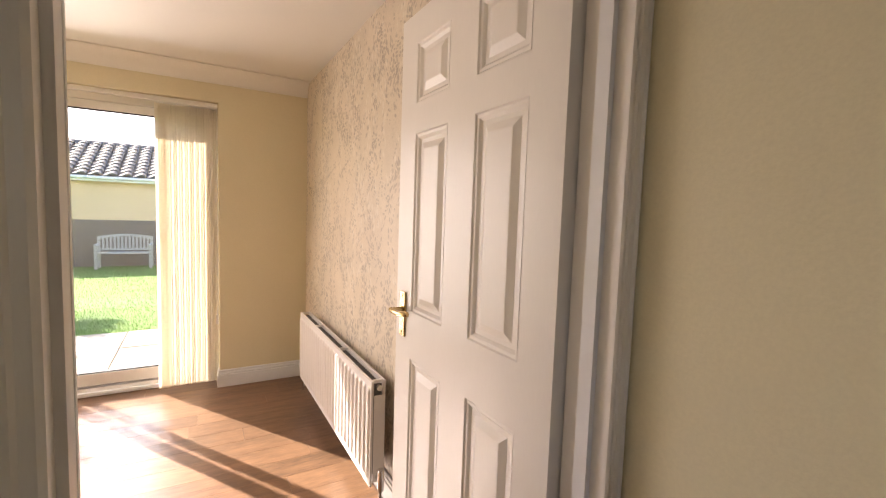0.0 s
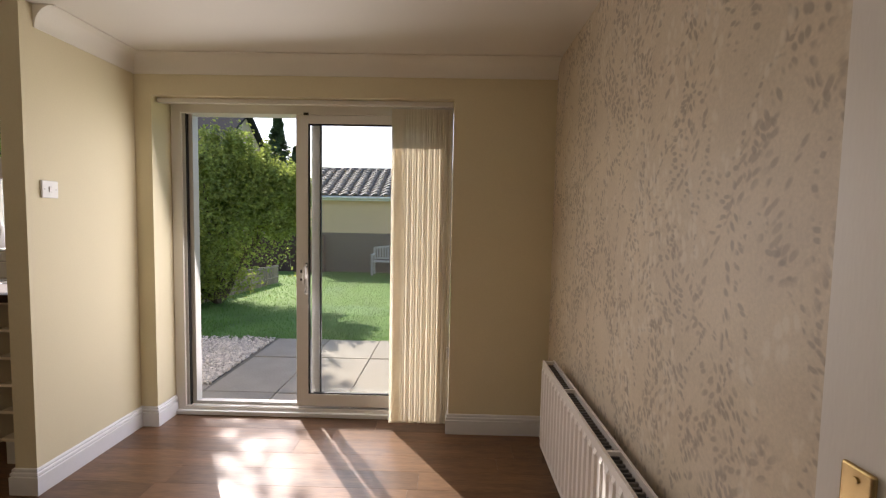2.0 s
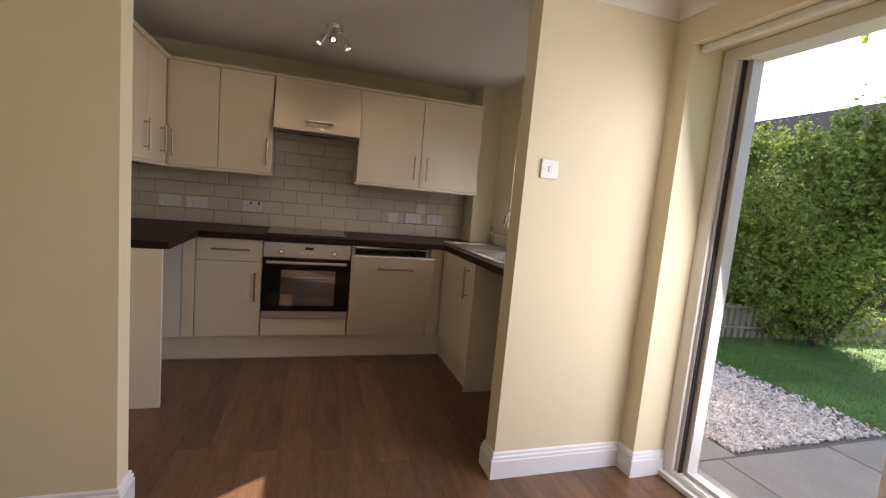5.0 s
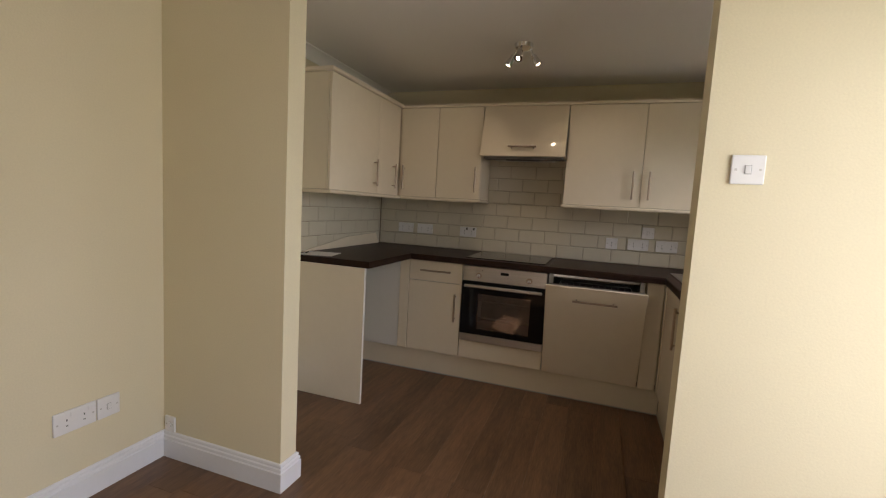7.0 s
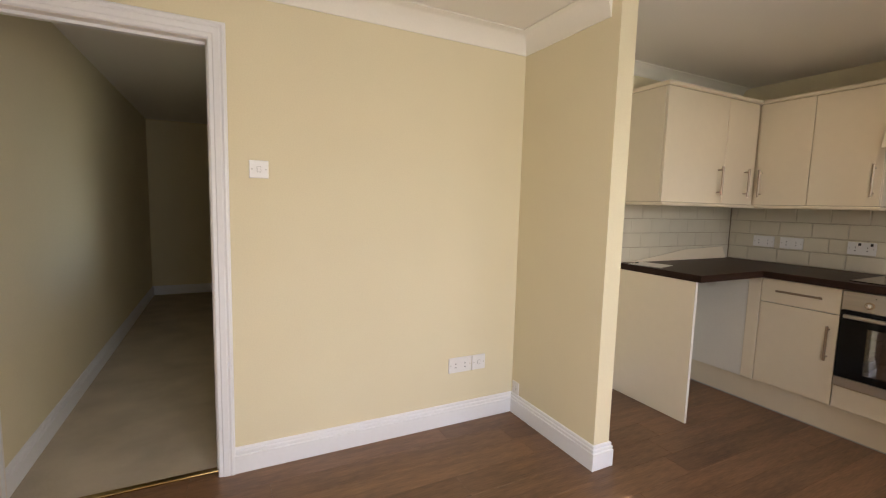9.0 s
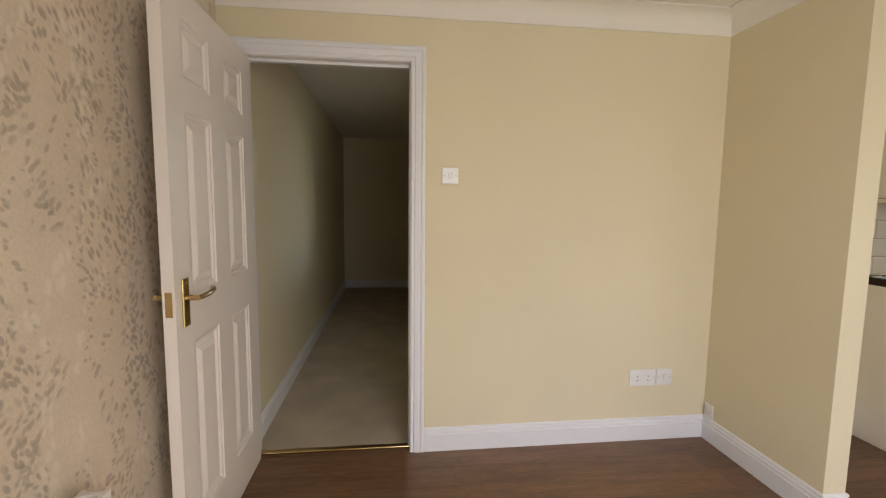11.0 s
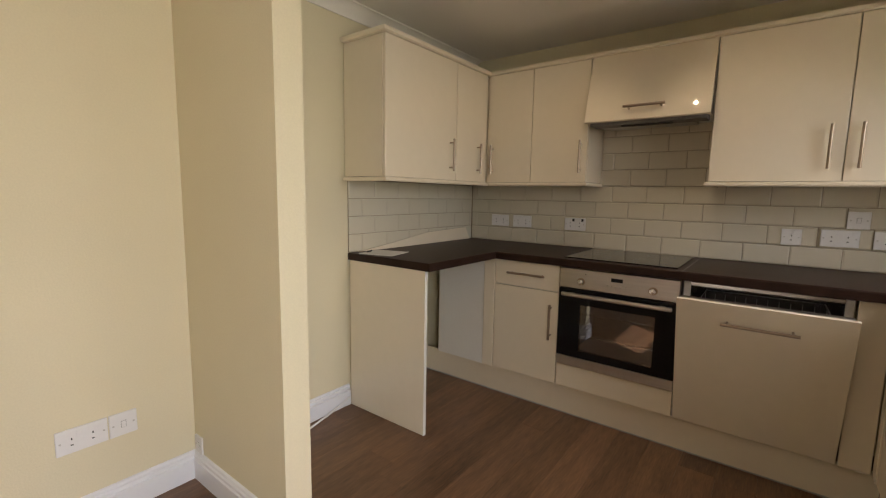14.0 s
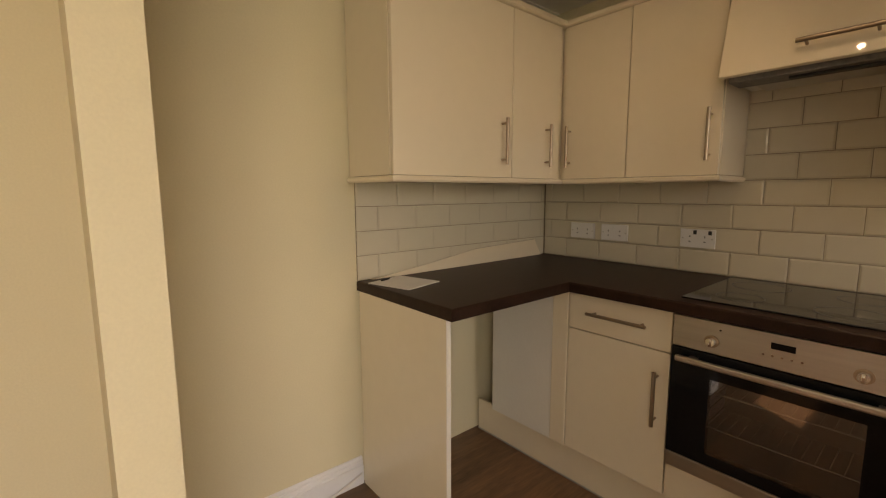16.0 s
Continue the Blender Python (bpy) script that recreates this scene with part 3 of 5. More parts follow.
# vertical blind, drawn to one side
vb = thing("vertical_blind", (1.66, 2.84, 1.96), "cream vertical blind drawn to one side", "blind")
part("headrail", one(0.104, 1.866, 2.83, 2.86, 1.952, 1.98, r=0.003), UPVC, vb)
rnd = random.Random(4)
for i in range(22):
    x = 1.518 + i * 0.0159
    flat = i < 4
    turn = radians(14 if flat else (17 + rnd.uniform(-7, 7)) * (1 if i % 2 else -1))
    half = 0.0135 if not flat else 0.016
    bm = bmesh.new()
    pts = []
    for k in range(5):
        u = (k / 4 - 0.5) * 2 * half
        pts.append((x + math.cos(turn) * u, 2.842 + math.sin(turn) * u + 0.0025 * (1 - (2 * k / 4 - 1) ** 2) + (i % 3) * 0.0012))
    low = 0.03 + rnd.uniform(-0.004, 0.004)
    vs = [[bm.verts.new((px, py, z)) for px, py in pts] for z in (low, 1.0, 1.938)]
    for r0, r1 in zip(vs, vs[1:]):
        for k in range(4):
            bm.faces.new((r0[k], r0[k + 1], r1[k + 1], r1[k]))
    bmesh.ops.solidify(bm, geom=bm.faces[:], thickness=0.0006)
    part("slat", bm, BLIND, vb, smooth=True)
    part("hanger", one(x - 0.003, x + 0.003, 2.838, 2.846, 1.9365, 1.9525), PLASTIC, vb)
part("chain", tube(bmesh.new(), [(1.862, 2.80, 1.955), (1.863, 2.8, 1.0), (1.862, 2.8, 0.62), (1.858, 2.802, 0.5)], 0.0022, 6), PLASTIC, vb, "white bead pull chain")
part("chain_weight", rod(bmesh.new(), (1.858, 2.802, 0.45), (1.858, 2.802, 0.52), 0.008), PLASTIC, vb, smooth=True)

# ---- double panel radiator under the wallpaper ----
rad = thing("radiator", (2.4, 1.78, 0.1), "white double-panel radiator with open top grille", "radiator")
RY0, RY1, RZ0, RZ1 = 1.055, 2.445, 0.115, 0.572


def rad_panel(x, out, name):
    bm = bmesh.new()
    n = 26
    pitch = (RY1 - RY0) / n
    outline = [(RY0, 0.0)]
    for i in range(n):
        y = RY0 + i * pitch
        outline += [(y + pitch * 0.2, 0.0), (y + pitch * 0.35, 0.007), (y + pitch * 0.65, 0.007), (y + pitch * 0.8, 0.0)]
    outline.append((RY1, 0.0))
    levels = [(RZ0, 0.0), (RZ0 + 0.03, 0.0), (RZ0 + 0.045, 1.0), (RZ1 - 0.045, 1.0), (RZ1 - 0.03, 0.0), (RZ1, 0.0)]
    grid = [[bm.verts.new((x + out * d * k, y, z)) for y, d in outline] for z, k in levels]
    for a, b in zip(grid, grid[1:]):
        for j in range(len(outline) - 1):
            bm.faces.new((a[j], a[j + 1], b[j + 1], b[j]))
    bmesh.ops.recalc_face_normals(bm, faces=bm.faces)
    box(bm, x - out * 0.0005, x - out * 0.01, RY0, RY1, RZ0, RZ1)
    return part(name, bm, RAD_WHITE, rad)


rad_panel(2.352, -1, "front_panel")
rad_panel(2.415, 1, "back_panel")
for y in (RY0 - 0.003, RY1 + 0.003):
    part("side_panel", one(2.364, 2.404, y - 0.001, y + 0.001, RZ0 + 0.02, RZ1 - 0.06), RAD_WHITE, rad)
fin = mesh_of("convector_fin", one(2.366 - 2.4, 2.404 - 2.4, -0.0035, 0.0035, 0.06, 0.452), GRILLE)
for i in range(60):
    ob = new("convector_fin", fin)
    ob.parent = rad
    ob.location = (0, RY0 + 0.02 + i * (RY1 - RY0 - 0.04) / 59 - 1.78, 0)
for y in (RY0 + 0.015, 1.55, 2.05, RY1 - 0.02):
    part("bracket", one(2.362, 2.405, y - 0.006, y + 0.006, 0.56, 0.573), RAD_WHITE, rad)
for y, s in ((RY0, -1), (RY1, 1)):
    bm = rod(bmesh.new(), (2.384, y, 0.155), (2.384, y + s * 0.04, 0.155), 0.011)
    rod(bm, (2.384, y + s * 0.045, 0.12), (2.384, y + s * 0.045, 0.21), 0.014)
    part("valve", bm, CHROME, rad, "chrome radiator valve", smooth=True)
    part("pipe", rod(bmesh.new(), (2.384, y + s * 0.045, 0.0), (2.384, y + s * 0.045, 0.12), 0.0075), CHROME, rad, smooth=True)
part("bleed_plug", rod(bmesh.new(), (2.384, RY0 - 0.012, 0.545), (2.384, RY0, 0.545), 0.012), CHROME, rad, "chrome bleed plug", smooth=True)
for y in (1.4, 2.1):
    part("wall_hook", one(2.428, E, y, y + 0.03, 0.2, 0.5), RAD_WHITE, rad)

# ---- switches and sockets ----


def plate(name, centre, normal, w, h, gangs, label, category, rocker, switch=None):
    """A moulded faceplate on a wall face whose outward direction is normal."""
    c, n = Vector(centre), Vector(normal)
    t = Vector((-n.y, n.x, 0))
    ob = thing(name, centre, label, category)

    def slab(u, v, du, dv, d0, d1, r=0.0):
        p, q = c + t * (u - du) + n * d0, c + t * (u + du) + n * d1
        return one(min(p.x, q.x), max(p.x, q.x), min(p.y, q.y), max(p.y, q.y), c.z + v - dv, c.z + v + dv, r=r)

    part("faceplate", slab(0, 0, w / 2, h / 2, 0, 0.009, 0.003), PLASTIC, ob)
    for s in (-1, 1):
        part("screw", slab(s * (w / 2 - 0.012), 0, 0.003, 0.003, 0.0085, 0.0097), STEEL, ob)
    for g in range(gangs):
        u = (g - (gangs - 1) / 2) * 0.06
        if rocker:
            # grey slab paints the shade in the groove round the rocker
            part("rocker_gap_shade", slab(u, 0, 0.0125 if gangs > 1 else 0.0085, 0.0195 if gangs > 1 else 0.0125, 0.0085, 0.0096), GREY_PLASTIC_AND_SHADE, ob)
            part("rocker", slab(u, 0, 0.011 if gangs > 1 else 0.007, 0.018 if gangs > 1 else 0.011, 0.008, 0.012, 0.001), PLASTIC, ob)
        else:
            for du, dv, a, b in ((0, 0.012, 0.002, 0.004), (-0.011, -0.01, 0.004, 0.002), (0.011, -0.01, 0.004, 0.002)):
                part("pin_hole", slab(u, dv - 0.004, a, b, 0.0086, 0.0094), DARK, ob)
            part("rocker", slab(u + (0.02 if gangs > 1 else 0), 0.027, 0.007, 0.009, 0.0086, 0.0115, 0.001), switch or PLASTIC, ob)
    return ob


plate("light_switch", (1.417, 0, 1.385), (0, 1, 0), 0.08, 0.078, 1, "white light switch on the cream wall", "light switch", True)
plate("light_switch", (W, 2.22, 1.392), (1, 0, 0), 0.082, 0.08, 1, "white light switch on the partition stub", "light switch", True)
plate("power_socket", (0.372, 0, 0.345), (0, 1, 0), 0.148, 0.088, 2, "white double power socket low on the wall", "socket", False)
plate("aerial_socket", (0.25, 0, 0.345), (0, 1, 0), 0.088, 0.088, 1, "white aerial socket beside the power socket", "socket", True)
plate("phone_socket", (W, 0.045, 0.16), (1, 0, 0), 0.06, 0.075, 1, "small white telephone socket above the skirting", "socket", True)
for y, dark in ((0.27, False), (0.45, False), (0.836, True), (2.14, False), (2.33, False)):
    plate("power_socket", (-2.067, y, 1.04), (1, 0, 0), 0.142, 0.082, 2, "white power socket on the tiled splashback", "socket", False, DARK if dark else None)
plate("power_socket", (-2.067, 1.958, 1.035), (1, 0, 0), 0.082, 0.082, 1, "white single socket on the tiled splashback", "socket", False)
plate("appliance_switch", (-2.067, 2.2, 1.13), (1, 0, 0), 0.082, 0.082, 1, "white appliance switch above the sockets", "switch", True)

# ---- the kitchen ----
LEVELS[:] = UNIT_LEVELS
FX = -1.5      # base fronts on the long wall
FW = -1.79     # wall unit fronts


def door_front(parent, name, x0, x1, y0, y1, z0, z1):
    return part(name, one(x0, x1, y0, y1, z0, z1, r=0.0025), CABINET, parent)


def base_unit(label, y0, y1):
    ob = thing("base_cabinet", (FX - 0.3, (y0 + y1) / 2, 0.15), label, "cabinet", "fitted base cabinets")
    part("body", one(WK + 0.01, FX - 0.019, y0 + 0.001, y1 - 0.001, 0.15, 0.871), CARCASS, ob)
    return ob


corner = base_unit("corner base cabinet with a plain white blanking panel", 0.13, 0.505)
part("blanking_panel", one(FX - 0.018, FX, 0.15, 0.492, 0.152, 0.868, r=0.001), CARCASS, corner, "plain white blanking panel")
part("corner_post", one(FX - 0.018, FX + 0.004, 0.494, 0.568, 0.152, 0.868, r=0.004), CABINET, corner)
unit = base_unit("cream gloss base cabinet with a drawer over a door", 0.57, 0.978)
d = door_front(unit, "drawer_front", FX - 0.018, FX, 0.572, 0.975, 0.712, 0.866)
bar_handle(d, (FX, 0.782, 0.795), (0, 1, 0), (1, 0, 0), 0.23)
d = door_front(unit, "door", FX - 0.018, FX, 0.572, 0.975, 0.155, 0.707)
bar_handle(d, (FX, 0.937, 0.53), (0, 0, 1), (1, 0, 0), 0.21)

# built-in oven
OY0, OY1, OZ0, OZ1 = 0.98, 1.567, 0.292, 0.866
oven = thing("oven", (FX - 0.25, 1.26, OZ0), "built-in steel and black glass electric oven", "oven")
part("body", boxes((-2.05, FX - 0.02, OY0, OY0 + 0.02, OZ0, OZ1), (-2.05, FX - 0.02, OY1 - 0.02, OY1, OZ0, OZ1), (-2.05, FX - 0.02, OY0 + 0.02, OY1 - 0.02, OZ0, OZ0 + 0.02), (-2.05, FX - 0.02, OY0 + 0.02, OY1 - 0.02, 0.74, OZ1), (-2.05, -2.03, OY0 + 0.02, OY1 - 0.02, OZ0 + 0.02, 0.74)), ENAMEL, oven)
fascia = part("control_panel", one(FX - 0.019, FX + 0.012, OY0 + 0.002, OY1 - 0.002, 0.752, 0.864, r=0.003), STEEL, oven, "brushed steel control panel")
for y in (1.1, 1.45):
    k = rod(bmesh.new(), (FX + 0.012, y, 0.795), (FX + 0.016, y, 0.795), 0.021, seg=20)
    part("knob_ring", k, HANDLE, fascia, "dark nickel ring", smooth=True)
    k = rod(bmesh.new(), (FX + 0.016, y, 0.795), (FX + 0.032, y, 0.795), 0.016, 0.013, seg=20)
    box(k, FX + 0.028, FX + 0.036, y - 0.004, y + 0.004, 0.781, 0.809, r=0.001)
    part("knob", k, CHROME, fascia, smooth=True)
part("display", one(FX + 0.011, FX + 0.0135, 1.252, 1.309, 0.815, 0.835), OVEN_GLASS, fascia, "black clock display")
for i in range(5):
    part("button", rod(bmesh.new(), (FX + 0.012, 1.235 + i * 0.0225, 0.793), (FX + 0.0145, 1.235 + i * 0.0225, 0.793), 0.0035, seg=8), CHROME, fascia)
part("indicator", rod(bmesh.new(), (FX + 0.012, 1.122, 0.838), (FX + 0.014, 1.122, 0.838), 0.003, seg=8), DARK, fascia)
dr = part("oven_door", ring_x(FX - 0.018, FX + 0.01, (OY0 + 0.002, OY1 - 0.002, 0.35, 0.748), (OY0 + 0.12, OY1 - 0.1, 0.39, 0.66)), OVEN_GLASS, oven, "black glass oven door")
part("window", one(FX + 0.003, FX + 0.0085, OY0 + 0.12, OY1 - 0.1, 0.39, 0.66), OVEN_WINDOW, dr, "tinted see-through oven window")
part("base_trim", one(FX - 0.018, FX + 0.012, OY0 + 0.002, OY1 - 0.002, 0.295, 0.348, r=0.002), STEEL, oven, "brushed steel bottom trim")
h = one(FX + 0.032, FX + 0.05, OY0 + 0.025, OY1 - 0.025, 0.708, 0.73, r=0.006)
box(h, FX + 0.008, FX + 0.036, OY0 + 0.06, OY0 + 0.085, 0.712, 0.726)
box(h, FX + 0.008, FX + 0.036, OY1 - 0.085, OY1 - 0.06, 0.712, 0.726)
part("door_handle", h, STEEL, dr, "brushed steel bar handle")
for z in (0.47, 0.6):
    bm = bmesh.new()
    rod(bm, (FX - 0.03, OY0 + 0.025, z), (FX - 0.03, OY1 - 0.025, z), 0.003, seg=8)
    rod(bm, (-1.99, OY0 + 0.025, z), (-1.99, OY1 - 0.025, z), 0.003, seg=8)
    for i in range(17):
        y = OY0 + 0.04 + i * (OY1 - OY0 - 0.08) / 16
        rod(bm, (FX - 0.03, y, z), (-1.99, y, z), 0.0016, seg=6)
    part("shelf", bm, CHROME, oven, "chrome wire oven shelf")
ft = thing("base_cabinet", (FX - 0.3, 1.26, 0.15), "cream gloss filler panel below the oven", "cabinet", "fitted base cabinets")
part("filler_front", one(FX - 0.018, FX, OY0 + 0.002, OY1 - 0.002, 0.156, 0.289, r=0.0025), CABINET, ft)
part("body", one(WK + 0.01, FX - 0.02, OY0, OY1, 0.15, 0.29), CARCASS, ft)

# integrated dishwasher with its door ajar
dw = thing("dishwasher", (FX - 0.3, 1.87, 0.15), "integrated dishwasher with its cream door ajar", "dishwasher")
DW0, DW1 = 1.57, 2.165
part("tub", boxes((WK + 0.01, FX - 0.02, DW0 + 0.003, DW0 + 0.02, 0.15, 0.86), (WK + 0.01, FX - 0.02, DW1 - 0.02, DW1 - 0.003, 0.15, 0.86), (WK + 0.01, WK + 0.03, DW0 + 0.02, DW1 - 0.02, 0.15, 0.86), (WK + 0.03, FX - 0.02, DW0 + 0.02, DW1 - 0.02, 0.15, 0.18), (WK + 0.03, FX - 0.02, DW0 + 0.02, DW1 - 0.02, 0.845, 0.86)), TUB_STEEL, dw, "dark steel dishwasher tub")
bm = bmesh.new()
for z in (0.66, 0.74):
    for y in (DW0 + 0.05, DW1 - 0.05):
        rod(bm, (-2.0, y, z), (FX - 0.05, y, z), 0.003, seg=6)
    for x in (-2.0, FX - 0.05):
        rod(bm, (x, DW0 + 0.05, z), (x, DW1 - 0.05, z), 0.003, seg=6)
for i in range(12):
    y = DW0 + 0.07 + i * 0.042
    rod(bm, (FX - 0.05, y, 0.66), (FX - 0.05, y, 0.78), 0.002, seg=6)
    rod(bm, (-1.75, y, 0.66), (-1.75, y, 0.77), 0.002, seg=6)
part("rack", bm, PLASTIC, dw, "white wire dish rack")
tilt = 13.5
piv = (FX - 0.01, 1.86, 0.17)
inner = part("inner_door", turned(one(FX - 0.055, FX - 0.0185, DW0 + 0.012, DW1 - 0.012, 0.16, 0.825, r=0.006), piv, "Y", tilt), STEEL, dw, "steel inner door liner")
front = part("door_front", turned(one(FX - 0.018, FX, DW0 + 0.002, DW1 - 0.002, 0.155, 0.83, r=0.0025), piv, "Y", tilt), CABINET, dw)
tm = Matrix.Rotation(radians(tilt), 3, "Y")
hc = Vector(piv) + tm @ (Vector((FX, 1.871, 0.745)) - Vector(piv))
bar_handle(front, hc, (0, 1, 0), tm @ Vector((1, 0, 0)), 0.26)
for y in (DW0 + 0.018, DW1 - 0.018):
    part("tub_flange", one(FX - 0.03, FX - 0.0195, y - 0.014, y + 0.014, 0.2, 0.862, r=0.002), PLASTIC, dw, "white enamel opening edge")

# sink base with its end panel, standing out from the garden wall
SY = 2.272
sb = thing("base_cabinet", (-1.3, 2.55, 0.15), "cream gloss sink base cabinet with an end panel", "cabinet", "fitted base cabinets")
part("body", one(-1.498, -0.864, SY + 0.019, N - 0.01, 0.15, 0.871), CARCASS, sb)
d = door_front(sb, "door", -1.43, -0.865, SY, SY + 0.018, 0.155, 0.866)
bar_handle(d, (-0.935, SY, 0.72), (0, 0, 1), (0, -1, 0), 0.22)
part("corner_post", one(-1.498, -1.433, SY - 0.004, SY + 0.018, 0.152, 0.868, r=0.004), CABINET, sb)
part("end_panel", one(-0.862, -0.844, SY + 0.002, N - 0.002, 0.002, 0.871, r=0.001), CABINET, sb)
part("corner_post", one(FX - 0.018, FX + 0.003, 2.168, SY - 0.006, 0.152, 0.868, r=0.004), CABINET, sb)

# narrow wine rack beside the partition
wr = thing("wine_rack", (-0.3, 2.5, 0), "narrow cream open wine rack under the worktop", "wine rack")
part("side_panel", one(-0.385, -0.37, 2.30, N - 0.005, 0.12, 0.871), CABINET, wr)
part("side_panel", one(-0.24, -0.225, 2.30, N - 0.02, 0.12, 0.871), CABINET, wr)
for i in range(6):
    z = 0.125 + i * 0.146
    part("shelf", one(-0.3695, -0.2405, 2.302, N - 0.006, z, z + 0.014), CABINET, wr)
for y in (2.34, 2.7):
    part("leg", one(-0.38, -0.23, y, y + 0.02, 0.001, 0.119), CARCASS, wr)

# washing machine space: end panel, plinths
ep = thing("end_panel", (-0.853, 0.3, 0), "cream laminate end panel holding up the worktop", "end panel")
part("board", one(-0.862, -0.844, 0.018, 0.5605, 0.001, 0.871, r=0.001), CABINET, ep)
part("edge_band", one(-0.8622, -0.8438, 0.5608, 0.5625, 0.001, 0.871), CARCASS, ep, "pale edge banding")
pl = thing("plinth", (FX - 0.04, 1.2, 0), "cream plinth board below the base cabinets", "plinth")
part("board", one(FX - 0.05, FX - 0.034, 0.02, SY + 0.03, 0.006, 0.149, r=0.001), CABINET, pl)
part("sealing_strip", one(FX - 0.051, FX - 0.032, 0.02, SY + 0.03, 0.0005, 0.0058), GREY_PLASTIC_AND_SHADE, pl, "grey sealing strip")
pl = thing("plinth", (-1.2, SY + 0.04, 0), "cream plinth board below the sink cabinet", "plinth")
part("board", one(FX - 0.033, -0.864, SY + 0.032, SY + 0.048, 0.006, 0.149, r=0.001), CABINET, pl)
part("sealing_strip", one(FX - 0.031, -0.864, SY + 0.03, SY + 0.049, 0.0005, 0.0058), GREY_PLASTIC_AND_SHADE, pl, "grey sealing strip")
plate("power_socket", (-1.3, 0, 0.45), (0, 1, 0), 0.088, 0.088, 1, "white single socket in the appliance space", "socket", False)

# worktop, one continuous U with rounded front edges
WF = FX + 0.032
bm = bmesh.new()
plan = [(WK + 0.002, 0.002), (-0.842, 0.002), (-0.842, 0.59), (WF, 0.59), (WF, 2.262), (-0.102, 2.262), (-0.102, N - 0.002), (WK + 0.257, N - 0.002), (WK + 0.257, 2.598), (WK + 0.002, 2.598)]
face = bm.faces.new([bm.verts.new((x, y, 0.872)) for x, y in plan])
ext = bmesh.ops.extrude_face_region(bm, geom=[face])
bmesh.ops.translate(bm, verts=[v for v in ext["geom"] if isinstance(v, bmesh.types.BMVert)], vec=(0, 0, 0.038))
bmesh.ops.recalc_face_normals(bm, faces=bm.faces)
front_edges = [e for e in bm.edges if abs(e.verts[0].co.z - e.verts[1].co.z) < 1e-6 and min(v.co.z for v in e.verts) > 0.9]
bmesh.ops.bevel(bm, geom=front_edges, offset=0.007, segments=3, affect="EDGES", profile=0.5)
top = solid("worktop", bm, WORKTOP, "dark brown laminate kitchen worktop", "worktop", at=(-1.8, 1.2, 0.872))
part("joint_strip", one(WK + 0.02, WF - 0.004, 1.567, 1.5705, 0.909, 0.9113), GRILLE, top, "thin grey joint strip")
hob = thing("hob", (-1.78, 1.262, 0.91), "black ceramic glass hob set in the worktop", "hob")
part("glass_plate", one(-2.03, -1.53, 0.985, 1.54, 0.9105, 0.916, r=0.002), HOB, hob)
for x, y, r in ((-1.9, 1.12, 0.09), (-1.9, 1.4, 0.07), (-1.66, 1.12, 0.07), (-1.66, 1.4, 0.09)):
    bm = bmesh.new()
    bmesh.ops.create_circle(bm, radius=r, segments=32, cap_ends=False)
    inner_c = bmesh.ops.create_circle(bm, radius=r - 0.003, segments=32, cap_ends=False)
    bmesh.ops.bridge_loops(bm, edges=bm.edges[:])
    bmesh.ops.translate(bm, verts=bm.verts, vec=(x, y, 0.9165))
    part("cooking_ring", bm, ENAMEL, hob, "thin grey cooking ring mark")

# splashback of metro tiles
splash = thing("splashback", (WK, 1.3, 0.91), "cream bevelled metro tile splashback with grey grout", "splashback", kind="structure")
part("grout_bed", boxes((WK + 0.0005, WK + 0.006, 0.003, 2.599, 0.9105, 1.345), (WK + 0.0005, WK + 0.006, 0.985, 1.6, 1.345, 1.72), (WK + 0.006, -0.845, 0.0005, 0.006, 0.9105, 1.345)), GROUT, splash)
part("grout_bed", boxes((-1.838, -0.103, N - 0.006, N - 0.0005, 0.9105, 1.047)), GROUT, splash)


def tile_mesh(w, h=0.098):
    """Bevelled tile facing +x, its lower corner at the origin, running along y."""
    bm = bmesh.new()
    b, t = 0.007, 0.0066
    lo = [bm.verts.new((0, y, z)) for y, z in ((0, 0), (w, 0), (w, h), (0, h))]
    mid = [bm.verts.new((0.004, y, z)) for y, z in ((0, 0), (w, 0), (w, h), (0, h))]
    b = min(b, w * 0.3)
    hi = [bm.verts.new((t, y, z)) for y, z in ((b, b), (w - b, b), (w - b, h - b), (b, h - b))]
    for a, c in ((lo, mid), (mid, hi)):
        for j in range(4):
            q = (j + 1) % 4
            bm.faces.new((a[j], a[q], c[q], c[j]))
    bm.faces.new(hi)
    bmesh.ops.recalc_face_normals(bm, faces=bm.faces)
    me = bpy.data.meshes.new("tile")
    bm.to_mesh(me)
    bm.free()
    me.materials.append(TILE)
    return me


TILES = {}


def lay_tiles(place, start, end, z0, z1, offset, phase=0.0):
    row = 0
    z = z0
    while z < z1 - 0.02:
        h = min(0.098, z1 - z)
        u = start + phase - (0.1 if (row + offset) % 2 else 0.0)
        while u < end - 0.012:
            a, b = max(u, start), min(u + 0.198, end)
            if b - a > 0.015:
                key = (round(b - a, 3), round(h, 3))
                if key not in TILES:
                    TILES[key] = tile_mesh(*key)
                ob = new("tile", TILES[key])
                ob.parent = splash
                ob.matrix_local = Matrix.Translation(-BASE[splash]) @ place(a, z)
            u += 0.2
        z += 0.1
        row += 1


# ---- wall cabinets ----
UZ0, UZ1 = 1.318, 1.99


def wall_unit(label, body, at):
    ob = thing("wall_cabinet", at, label, "cabinet", "fitted wall cabinets")
    part("body", one(*body, r=0.001), CABINET, ob)
    return ob


